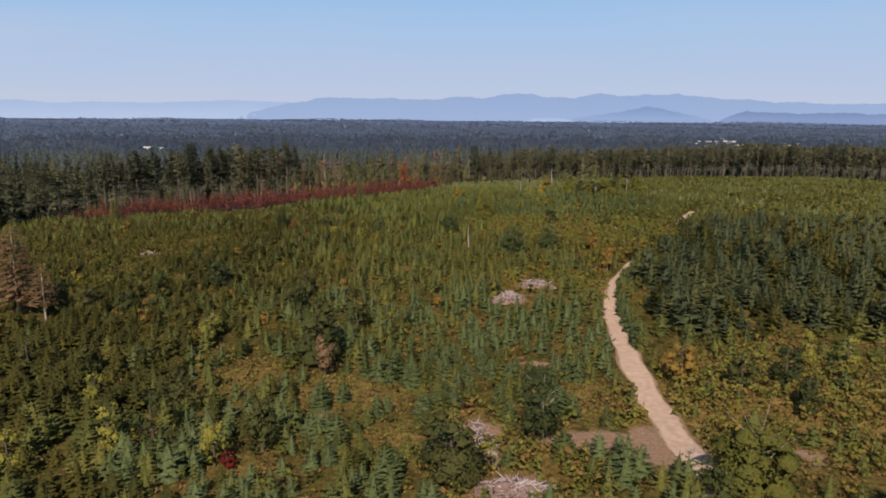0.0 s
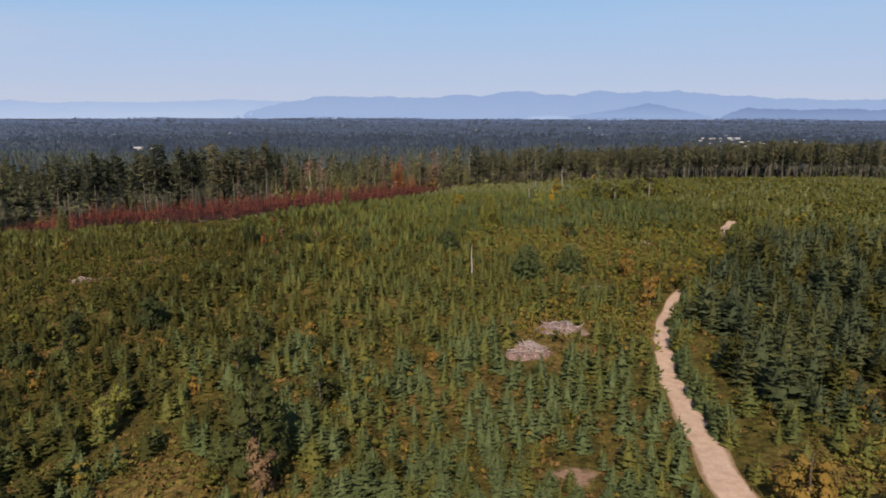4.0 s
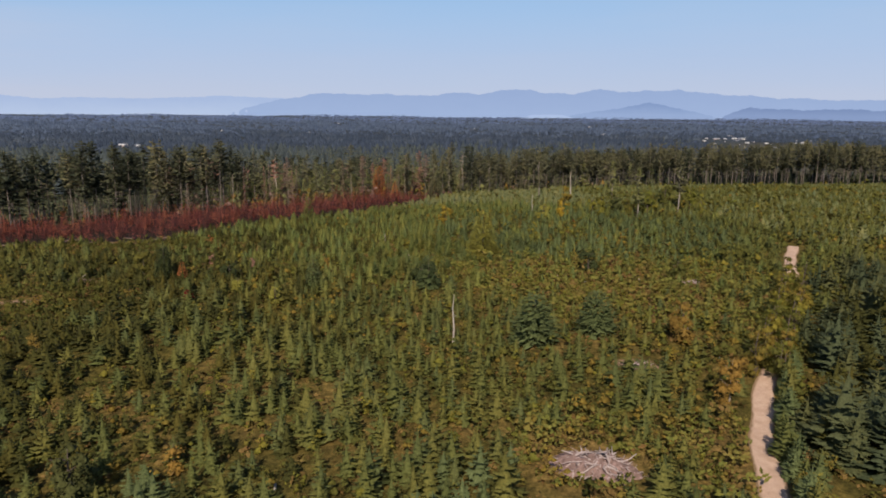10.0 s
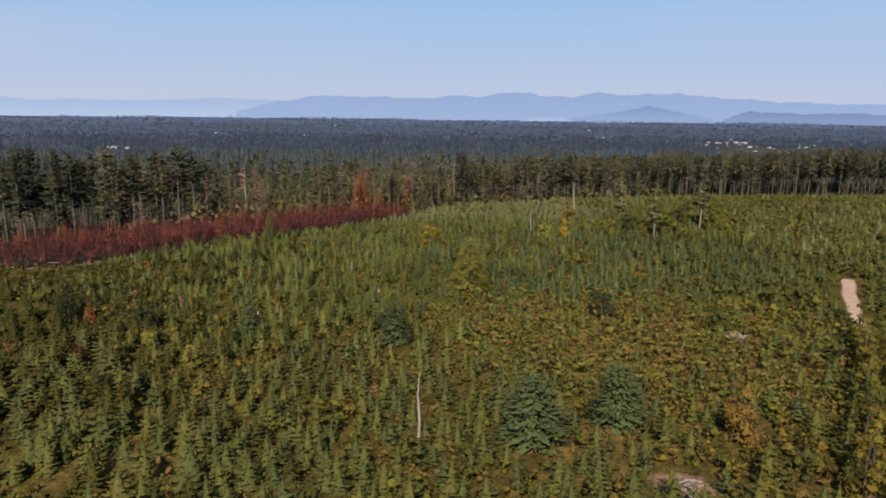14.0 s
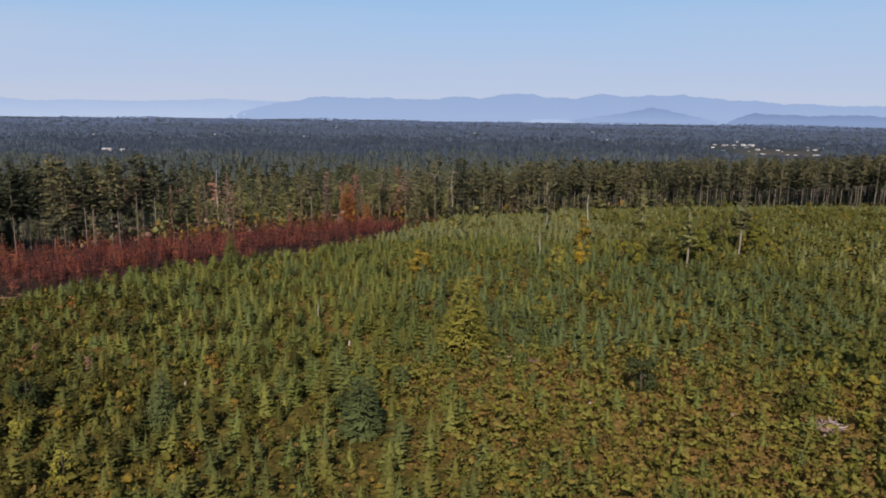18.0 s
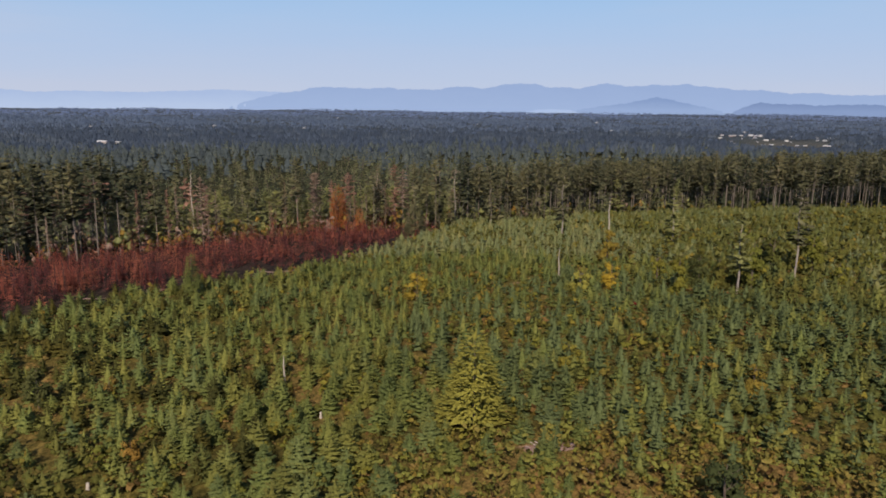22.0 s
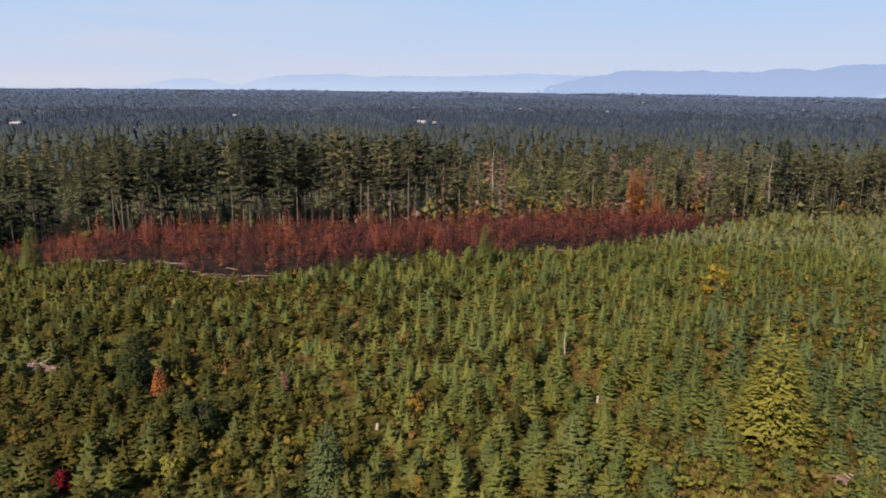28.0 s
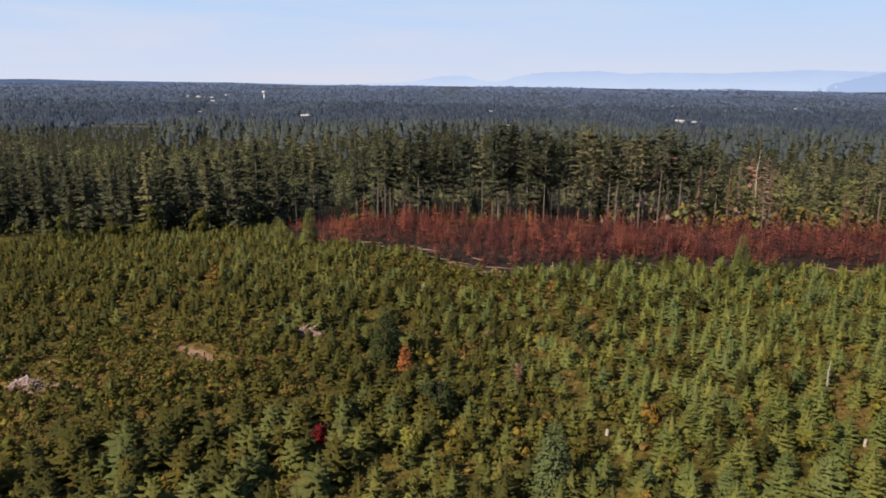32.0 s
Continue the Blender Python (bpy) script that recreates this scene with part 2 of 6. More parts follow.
# far woods in three steps, each bluer: painted aerial haze
M_HAZE_FAR = foliage("far needles with painted haze", [(0.0, (0.054, 0.073, 0.112)), (0.5, (0.069, 0.090, 0.130)), (0.8, (0.087, 0.109, 0.143)), (1.0, (0.048, 0.068, 0.108))], grain=0.1, fleck=0.2, facet=0.15, ruffle=0.4)
M_HAZE_FARTHER = foliage("distant needles with painted haze", [(0.0, (0.074, 0.104, 0.172)), (0.5, (0.088, 0.120, 0.190)), (0.8, (0.102, 0.136, 0.204)), (1.0, (0.068, 0.098, 0.168))], grain=0.05, fleck=0.15, facet=0.1, ruffle=0.3)
M_HAZE_FARTHEST = foliage("farthest needles with painted haze", [(0.0, (0.120, 0.164, 0.285)), (0.5, (0.136, 0.182, 0.305)), (1.0, (0.112, 0.156, 0.275))], grain=0.05, fleck=0.1, facet=0.1, ruffle=0.2)
M_BARK = bark("grey-brown bark", (0.06, 0.045, 0.035), (0.13, 0.10, 0.08))
M_OLDBARK = bark("pale fir bark", (0.10, 0.082, 0.07), (0.26, 0.215, 0.185), 1.5)
M_PALEBARK = bark("pale grey bark", (0.19, 0.16, 0.14), (0.37, 0.32, 0.28), 2.0)
M_SILVER = bark("bleached bare wood", (0.26, 0.22, 0.19), (0.46, 0.41, 0.36), 2.5)
M_LOG = bark("weathered slash wood", (0.24, 0.185, 0.175), (0.52, 0.44, 0.42), 2.0)
M_SLASH = bark("slash of twigs and bark", (0.09, 0.058, 0.050), (0.33, 0.22, 0.195), 2.6)
M_CHAR = bark("charred wood", (0.012, 0.011, 0.011), (0.05, 0.042, 0.04), 2.0)
M_WALL = plain_surface("white siding", (0.70, 0.68, 0.64), (0.82, 0.80, 0.77), 0.3)
M_TANWALL = plain_surface("tan siding", (0.52, 0.42, 0.37), (0.64, 0.53, 0.47), 0.3)
M_ROOF = plain_surface("grey roof", (0.40, 0.41, 0.45), (0.58, 0.58, 0.62), 0.3)
M_GLASS = plain_surface("dark window glass", (0.03, 0.035, 0.04), (0.05, 0.055, 0.06), 0.5, 0.15)
M_STEEL = plain_surface("white painted steel", (0.72, 0.72, 0.72), (0.82, 0.82, 0.82), 0.2, 0.4)


def ground_material():
    m, n, l, b = shader("forest floor", 0.95, 0.0, 0.05)
    big = noise_node(n, l, 0.035, 5.0, 0.6)
    mid = noise_node(n, l, 0.35, 6.0, 0.7)
    fine = noise_node(n, l, 2.5, 6.0, 0.7)
    green = ramp_node(n, l, mid, [(0.30, (0.045, 0.040, 0.016)), (0.5, (0.100, 0.086, 0.026)), (0.7, (0.170, 0.135, 0.040))])
    brown = ramp_node(n, l, mid, [(0.30, (0.15, 0.10, 0.042)), (0.5, (0.23, 0.155, 0.058)), (0.72, (0.31, 0.215, 0.085))])
    dry = ramp_node(n, l, big, [(0.50, (0, 0, 0)), (0.72, (0.8, 0.8, 0.8))])
    col = mix_node(n, l, dry, green, brown)
    col = mix_node(n, l, attr_node(n, "dry"), col, brown)
    earth = ramp_node(n, l, fine, [(0.3, (0.20, 0.118, 0.072)), (0.7, (0.38, 0.255, 0.18))])
    char = ramp_node(n, l, mid, [(0.35, (0.014, 0.012, 0.012)), (0.6, (0.05, 0.035, 0.032)), (0.75, (0.16, 0.075, 0.05))])
    # floor inside the wood near black: canopy shade put into its colour
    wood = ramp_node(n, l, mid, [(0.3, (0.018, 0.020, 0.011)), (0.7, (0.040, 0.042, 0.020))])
    field = ramp_node(n, l, big, [(0.3, (0.22, 0.19, 0.14)), (0.7, (0.32, 0.28, 0.22))])
    rough_edge = math_node(n, l, "ADD", attr_node(n, "bare"), math_node(n, l, "MULTIPLY", math_node(n, l, "SUBTRACT", mid, 0.5), 1.1))
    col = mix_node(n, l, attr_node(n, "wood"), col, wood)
    # far ground turns blue with distance: haze painted into its colour
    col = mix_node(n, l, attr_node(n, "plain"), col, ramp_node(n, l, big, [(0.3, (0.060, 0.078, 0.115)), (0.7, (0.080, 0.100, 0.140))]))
    col = mix_node(n, l, attr_node(n, "burn"), col, char)
    col = mix_node(n, l, attr_node(n, "field"), col, field)
    tuft = noise_node(n, l, 0.9, 5.0, 0.75)
    col = mix_node(n, l, 0.75, col, ramp_node(n, l, fine, [(0.3, (0.4,) * 3), (0.7, (1.5,) * 3)]), "MULTIPLY")
    col = mix_node(n, l, 0.8, col, ramp_node(n, l, tuft, [(0.38, (0.35, 0.38, 0.3)), (0.62, (1.35, 1.25, 1.1))]), "MULTIPLY")
    col = mix_node(n, l, ramp_node(n, l, rough_edge, [(0.42, (0, 0, 0)), (0.62, (1, 1, 1))]), col, earth)
    l.new(col, b.inputs["Base Color"])
    bump_node(n, l, b, fine, 0.8, 0.25)
    return m


def road_material():
    m, n, l, b = shader("packed sandy gravel", 0.9, 0.0, 0.2)
    f = noise_node(n, l, 0.7, 6.0, 0.65)
    g = noise_node(n, l, 9.0, 4.0, 0.7)
    c = ramp_node(n, l, f, [(0.3, (0.42, 0.285, 0.205)), (0.55, (0.53, 0.375, 0.285)), (0.75, (0.60, 0.45, 0.35))])
    c = mix_node(n, l, 0.3, c, ramp_node(n, l, g, [(0.3, (0.6,) * 3), (0.7, (1.35,) * 3)]), "MULTIPLY")
    verge = ramp_node(n, l, math_node(n, l, "ADD", attr_node(n, "verge"), math_node(n, l, "SUBTRACT", f, 0.5)), [(0.5, (0, 0, 0)), (0.8, (1, 1, 1))])
    c = mix_node(n, l, verge, c, (0.24, 0.16, 0.09))
    l.new(c, b.inputs["Base Color"])
    bump_node(n, l, b, g, 0.5, 0.04)
    return m


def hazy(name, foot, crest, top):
    """Distant mountains as a plain glowing backdrop: kilometres of bright air painted in, thickest on the plain."""
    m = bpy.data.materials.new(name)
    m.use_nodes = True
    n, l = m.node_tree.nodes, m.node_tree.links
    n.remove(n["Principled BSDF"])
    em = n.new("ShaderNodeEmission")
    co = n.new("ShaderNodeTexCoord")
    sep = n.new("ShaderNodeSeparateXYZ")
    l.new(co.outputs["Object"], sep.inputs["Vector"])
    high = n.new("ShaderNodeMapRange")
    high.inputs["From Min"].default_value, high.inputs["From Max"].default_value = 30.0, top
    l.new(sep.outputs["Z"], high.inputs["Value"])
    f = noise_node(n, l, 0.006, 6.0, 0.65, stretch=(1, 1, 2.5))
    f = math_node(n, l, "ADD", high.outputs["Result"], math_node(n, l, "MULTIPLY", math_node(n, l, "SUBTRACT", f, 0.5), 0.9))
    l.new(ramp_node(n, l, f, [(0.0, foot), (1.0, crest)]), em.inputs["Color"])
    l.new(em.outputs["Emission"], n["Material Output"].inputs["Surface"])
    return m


M_GROUND, M_ROAD = ground_material(), road_material()

# ---------------------------------------------------------------- the lie of the land
GC = (10.086, 2.930, 2.664, -1.906, -0.002, -0.461, -0.101, -0.758, 0.384, 0.362)


def smooth(a, b, v):
    k = np.clip((v - a) / (b - a), 0, 1)
    return k * k * (3 - 2 * k)


def bumps(x, y):
    return 0.5 * np.sin(x * 0.11 + 1.3 * np.sin(y * 0.07)) + 0.4 * np.sin(y * 0.13 + 1.1 * np.sin(x * 0.09 + 2))


def land(x, y):
    """Height of the ground: a low dome of replanted hill, then a wide wooded plain."""
    x, y = np.asarray(x, float), np.asarray(y, float)
    cx, cy = np.clip(x, -270, 270), np.clip(y, -20, 510)
    u, v = cx / 100, (cy - 220) / 100
    near = GC[0] + GC[1] * u + GC[2] * v + GC[3] * u * u + GC[4] * u * v + GC[5] * v * v + GC[6] * u ** 3 + GC[7] * v ** 3 + GC[8] * u * u * v + GC[9] * u * v * v
    out = np.hypot(x - cx, y - cy)
    r = np.hypot(x - 6, y - 100)
    plain = np.interp(r, [0, 500, 900, 1500, 2200, 3500, 4900], [-6, -8, -18, -28, -31, -14, 10])
    plain = plain + 9 * smooth(2300, 4700, r) * smooth(0.0, 0.7, -x / np.maximum(r, 1))
    plain = plain + 5 * np.sin(x * 0.004 + 1) * np.sin(y * 0.005) + 3 * np.sin(x * 0.011 + y * 0.009)
    k = smooth(0, 420, out)
    return near * (1 - k) + plain * k + 0.35 * bumps(x, y) * (1 - k)


TRAIL = [(24, -120), (28, -60), (30, 20), (30.6, 60), (31, 82), (31, 94.5), (31.8, 111), (33.6, 128), (35.5, 146.5), (40.8, 167), (48.4, 184.5), (53.4, 193), (59.5, 203), (67.5, 217), (74.5, 230), (79.5, 240), (88, 259.6), (95, 273), (99, 280)]


def polyline(points, step):
    out = []
    for (x0, y0), (x1, y1) in zip(points, points[1:]):
        k = max(1, int(math.hypot(x1 - x0, y1 - y0) / step))
        out += [(x0 + (x1 - x0) * i / k, y0 + (y1 - y0) * i / k) for i in range(k)]
    return np.array(out + [points[-1]])


def smooth_line(points, step=2.0, rounds=6):
    p = polyline(points, step)
    for _ in range(rounds):
        p[1:-1] = (p[:-2] + 2 * p[1:-1] + p[2:]) / 4
    return p


TRAIL_LINE = smooth_line(TRAIL)


def near_line(x, y, line):
    best = np.full(np.shape(x), 1e9)
    for px, py in line:
        best = np.minimum(best, (x - px) ** 2 + (y - py) ** 2)
    return np.sqrt(best)


# outlines on the plan
BURN_FRONT = [(-186, 324), (-172, 314), (-157, 307), (-145, 304), (-131, 310), (-94, 306), (-79, 305), (-70, 319), (-57, 329), (-39, 340), (-25, 347), (-13, 364), (4, 396), (12, 412)]
WOOD_EDGE = [(-420, 215), (-330, 235), (-264, 262), (-234, 272), (-205, 286), (-182, 312), (-180, 332), (-160, 345), (-135, 358), (-110, 370), (-88, 381), (-59, 399), (-30, 420), (4, 424), (20, 452), (40, 458), (60, 456), (84, 481), (134, 490), (173, 495), (231, 500), (300, 510), (420, 505)]


def line_y(line, x):
    px, py = zip(*sorted(line))
    return np.interp(x, px, py)


def in_wood(x, y):
    return (y > line_y(WOOD_EDGE, x)) & (x > -420)


def in_burn(x, y):
    return (x > -185) & (x < 11) & (y > line_y(BURN_FRONT, x)) & (y < line_y(WOOD_EDGE, x) + 3)


# bare earth: x, y, half-length, half-width
BARE = [(-17.6, 95.4, 2.6, 3.2), (15, 115, 3.4, 3.0), (21, 87, 10, 3.6), (29, 84, 6, 9), (5, 90, 4, 4), (8, 75, 6, 4), (-92, 307, 6, 2.2), (-82, 304, 9, 2), (-24, 352, 4, 1.6),
        (-57, 327, 6, 1.3), (27, 334, 3.0, 1.4), (15, 155, 5, 4), (22, 166, 5.5, 3.4), (-92, 219, 3.6, 2), (57, 240, 2.5, 2), (22, 262, 3, 0.8), (27, 258, 2.4, 0.7), (-84, 240, 8, 2), (-88, 223, 3.5, 1.6),
        (-100, 224, 2.5, 1.6), (-78, 256, 6, 1.6), (3, 408, 5, 2.5), (-10, 372, 4, 2), (45, 82, 4, 3), (35, 196, 4, 3)]
DRY = [(45, 236, 30, 26), (30, 252, 26, 14), (-33, 116, 9, 8), (34, 92, 10, 16), (-82, 295, 28, 8), (58, 98, 26, 22), (-85, 236, 26, 16), (38, 166, 7, 12), (22, 170, 9, 9), (8, 84, 11, 14), (-90, 215, 18, 10)]
OPEN = [(-32.5, 115, 7, 11), (-17.5, 107.5, 7, 6.5), (-9.5, 102, 6, 5), (-6.5, 88.5, 5, 5), (22, 100, 5, 9), (-14, 116, 3.2, 2.4), (-48, 118, 3.6, 3), (-62, 128, 5, 3), (-40, 104, 3, 4), (-70, 165, 6, 3), (57, 112, 6, 5), (64, 124, 5, 4), (46, 94, 5, 4)]
FIELDS = [(760, 1830, 130, 80), (-1115, 645, 95, 30), (-634, 421, 8, 16)]
LIGHT_WOOD = [(-480, 450, 190, 110), (-330, 380, 80, 60), (-140, 640, 75, 65), (-60, 520, 60, 60), (-35, 455, 70, 55)]
DARK_WOOD = [(-760, 420, 170, 70)]


def blobs(spots, x, y):
    out = np.zeros(np.shape(x))
    for cx, cy, a, b in spots:
        out = np.maximum(out, 1.05 - 0.75 * np.hypot((x - cx) / a, (y - cy) / b) ** 1.5)
    return np.clip(out, 0, 1)


def outward(v, level=0.0):
    """The way each point of a plant faces, taken over its whole rounded crown."""
    lo, hi = v.min(0), v.max(0)
    p = (v - (lo + hi) / 2) / np.maximum((hi - lo) / 2, 1e-6)
    p = np.stack([p[:, 0] * (1.25 - level), p[:, 1] * (1.25 - level), 0.55 * p[:, 2] + 0.42 + 0.8 * level], 1)
    return p / (np.linalg.norm(p, axis=1)[:, None] + 1e-6)


def mesh_from(name, verts, tris, slots=None, attrs=(), smooth_shade=False):
    """A mesh out of arrays: points, triangles, a material slot for each triangle and named values for each point."""
    me = bpy.data.meshes.new(name)
    me.vertices.add(len(verts))
    me.vertices.foreach_set("co", np.ascontiguousarray(verts, np.float32).ravel())
    me.loops.add(len(tris) * 3)
    me.loops.foreach_set("vertex_index", np.ascontiguousarray(tris, np.int32).ravel())
    me.polygons.add(len(tris))
    me.polygons.foreach_set("loop_start", np.arange(0, len(tris) * 3, 3, dtype=np.int32))
    if slots is not None:
        me.polygons.foreach_set("material_index", np.ascontiguousarray(slots, np.int32))
    if smooth_shade:
        me.polygons.foreach_set("use_smooth", np.ones(len(tris), bool))
    if name == "crown":
        attrs = [*attrs, ("crown_normal", outward(verts))]
    for key, values in attrs:
        vector = np.ndim(values) == 2
        a = me.attributes.new(key, "FLOAT_VECTOR" if vector else "FLOAT", "POINT")
        a.data.foreach_set("vector" if vector else "value", np.ascontiguousarray(values, np.float32).ravel())
    me.update()
    return me


def axis(fine_from, fine_to, step, far_from, far_to):
    a = list(np.arange(fine_from, fine_to + 0.01, step))
    s, v = step, fine_to
    while v < far_to:
        s *= 1.16
        v += s
        a.append(min(v, far_to))
    s, v = step, fine_from
    while v > far_from:
        s *= 1.16
        v -= s
        a.insert(0, max(v, far_from))
    return np.array(a)


def build_ground():
    gx, gy = axis(-200, 200, 2.5, -4850, 4850), axis(55, 430, 2.5, -4700, 4900)
    X, Y = np.meshgrid(gx, gy)
    x, y = X.ravel(), Y.ravel()
    z = land(x, y)
    nx, ny = len(gx), len(gy)
    i = (np.arange(ny - 1)[:, None] * nx + np.arange(nx - 1)[None]).ravel()
    tris = np.concatenate([np.stack([i, i + 1, i + nx + 1], 1), np.stack([i, i + nx + 1, i + nx], 1)])
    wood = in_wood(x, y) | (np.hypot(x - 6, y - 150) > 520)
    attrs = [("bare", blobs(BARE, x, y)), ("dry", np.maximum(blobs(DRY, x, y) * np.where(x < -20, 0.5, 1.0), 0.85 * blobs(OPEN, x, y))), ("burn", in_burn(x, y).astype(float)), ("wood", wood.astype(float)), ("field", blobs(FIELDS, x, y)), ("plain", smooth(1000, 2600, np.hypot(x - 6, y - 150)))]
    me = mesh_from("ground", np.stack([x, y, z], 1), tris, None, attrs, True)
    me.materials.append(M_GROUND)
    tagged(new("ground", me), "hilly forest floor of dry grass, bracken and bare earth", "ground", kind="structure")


build_ground()


def build_road():
    p = TRAIL_LINE
    d = np.gradient(p, axis=0)
    d /= np.linalg.norm(d, axis=1)[:, None]
    side = np.stack([d[:, 1], -d[:, 0]], 1)
    cols = [-2.0, -1.35, -0.8, 0.0, 0.8, 1.35, 2.0]
    verts, verge = [], []
    for k, c in enumerate(cols):
        wob = 0.25 * np.sin(np.arange(len(p)) * 0.9 + k) * (abs(c) > 1.2)
        q = p + side * ((c + wob) * np.interp(p[:, 1], [120, 150, 170], [1.15, 0.88, 0.72]))[:, None]
        z = land(q[:, 0], q[:, 1]) + 0.10 - 0.03 * (abs(c) == 0.8) - 0.09 * (abs(c) > 1.9)
        verts.append(np.stack([q[:, 0], q[:, 1], z], 1))
        verge.append(np.full(len(p), max(0.0, (abs(c) - 1.0) / 1.0)))
    nv = len(p)
    tris = []
    for k in range(len(cols) - 1):
        i = np.arange(nv - 1) + k * nv
        tris += [np.stack([i, i + nv, i + nv + 1], 1), np.stack([i, i + nv + 1, i + 1], 1)]
    me = mesh_from("road", np.concatenate(verts), np.concatenate(tris), None, [("verge", np.concatenate(verge))], True)
    me.materials.append(M_ROAD)
    tagged(new("road", me), "sandy gravel forest track winding between the young trees", "road", kind="structure")


build_road()

# ---------------------------------------------------------------- far mountains
RIDGE_MAIN = [(17.2, -0.7), (15.6, -0.05), (14.2, 0.34), (12.3, 0.80), (11.0, 0.93), (10.3, 1.15), (9.5, 1.26), (8.0, 1.24), (5.8, 1.18), (4.2, 1.28), (3.6, 1.16), (0.2, 1.15), (-0.2, 1.33), (-1.7, 1.40), (-3.1, 1.24), (-4.6, 1.57), (-5.5, 1.64), (-7.0, 1.63),
              (-8.1, 1.34), (-9.0, 1.41), (-10.3, 1.28), (-11.6, 1.59), (-12.4, 1.69), (-13.7, 1.47), (-14.9, 1.49), (-15.7, 1.60), (-17.0, 1.53), (-18.0, 1.66), (-18.6, 1.51), (-20.4, 1.37), (-21.5, 1.21), (-23.1, 1.21), (-24.9, 0.97), (-26.4, 1.02), (-28.1, 0.86), (-36, 0.9), (-48, 0.4)]
RIDGE_LEFT = [(64, -0.3), (49, -0.25), (45.4, -0.11), (44.2, 0.15), (42.9, 0.37), (41.2, 0.43), (39.5, 0.0), (38.4, 0.0), (37.3, 0.37), (36.0, 0.63), (34.9, 0.72), (31.1, 0.85), (28.8, 0.64), (26.7, 0.76), (22.3, 0.72), (20.4, 0.82), (18.4, 0.88), (17.0, 1.0), (14.3, 0.90), (12.2, 0.85), (4, 0.5)]
HILL_MID = [(-10.1, -0.30), (-12.0, 0.0), (-13.7, 0.22), (-14.8, 0.44), (-16.0, 0.70), (-17.0, 0.50), (-17.9, 0.29), (-19.3, 0.01), (-20.6, -0.3)]
HILL_RIGHT = [(-21.2, -0.35), (-22.0, 0.0), (-22.6, 0.25), (-23.1, 0.35), (-23.9, 0.26), (-26.1, 0.23), (-26.6, 0.14), (-27.5, 0.22), (-30.2, 0.26), (-30.7, 0.15), (-33, 0.2), (-46, 0.2)]
RIDGE_WOODED = [(90, -0.20), (80, -0.17), (75, -0.18), (71.9, -0.12), (68, -0.2), (60, -0.26), (54, -0.36), (49, -0.55)]


def build_ridge(name, profile, radius, material, label, wobble, depth):
    """A mountain range round the hub of the walk: a rising face, a crest and a back slope."""
    az = np.arange(min(a for a, _ in profile), max(a for a, _ in profile), 0.08)
    pa, pe = zip(*sorted(profile))
    el = np.interp(az, pa, pe)
    rough = wobble * (0.6 * np.sin(az * 5.1) + 0.5 * np.sin(az * 11.7 + 1) + 0.35 * np.sin(az * 27 + 2) + 0.25 * np.sin(az * 53))
    top = 48.0 + radius * np.tan(np.radians(el + rough))
    low = -60.0
    a = np.radians(az)
    verts = []
    for f, back in ((0.0, -depth), (0.45, -depth * 0.45), (0.8, -depth * 0.15), (1.0, 0.0), (0.0, depth * 0.3)):
        r = radius + back + (0 if f in (0.0, 1.0) else depth * 0.12) * np.sin(az * 9 + f * 5)
        verts.append(np.stack([6 - np.sin(a) * r, 96 + np.cos(a) * r, low + (top - low) * f], 1))
    n = len(az)
    tris = []
    for k in range(4):
        i = np.arange(n - 1) + k * n
        tris += [np.stack([i, i + 1, i + n + 1], 1), np.stack([i, i + n + 1, i + n], 1)]
    me = mesh_from(name, np.concatenate(verts), np.concatenate(tris), None, (), True)
    me.materials.append(material)
    tagged(new(name, me), label, "mountains", kind="structure")


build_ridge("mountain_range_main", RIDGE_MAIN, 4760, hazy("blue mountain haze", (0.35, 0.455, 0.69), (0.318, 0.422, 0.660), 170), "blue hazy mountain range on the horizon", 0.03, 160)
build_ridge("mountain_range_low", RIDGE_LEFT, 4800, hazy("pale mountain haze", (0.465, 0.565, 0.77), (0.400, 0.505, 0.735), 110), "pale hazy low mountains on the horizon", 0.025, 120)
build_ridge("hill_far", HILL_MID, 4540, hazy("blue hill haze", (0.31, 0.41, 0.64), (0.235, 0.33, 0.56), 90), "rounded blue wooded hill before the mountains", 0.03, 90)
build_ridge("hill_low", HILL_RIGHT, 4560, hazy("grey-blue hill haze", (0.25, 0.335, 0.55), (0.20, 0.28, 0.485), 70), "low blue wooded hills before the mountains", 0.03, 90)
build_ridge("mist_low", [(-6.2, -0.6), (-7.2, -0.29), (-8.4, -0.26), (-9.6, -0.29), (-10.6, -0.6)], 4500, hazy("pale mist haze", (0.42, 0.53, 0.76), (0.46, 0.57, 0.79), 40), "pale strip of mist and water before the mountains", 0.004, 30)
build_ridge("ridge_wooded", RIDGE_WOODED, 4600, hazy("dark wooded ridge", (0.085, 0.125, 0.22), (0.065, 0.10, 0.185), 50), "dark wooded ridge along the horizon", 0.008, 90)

# ---------------------------------------------------------------- plants: shapes
RNG = np.random.default_rng(7)


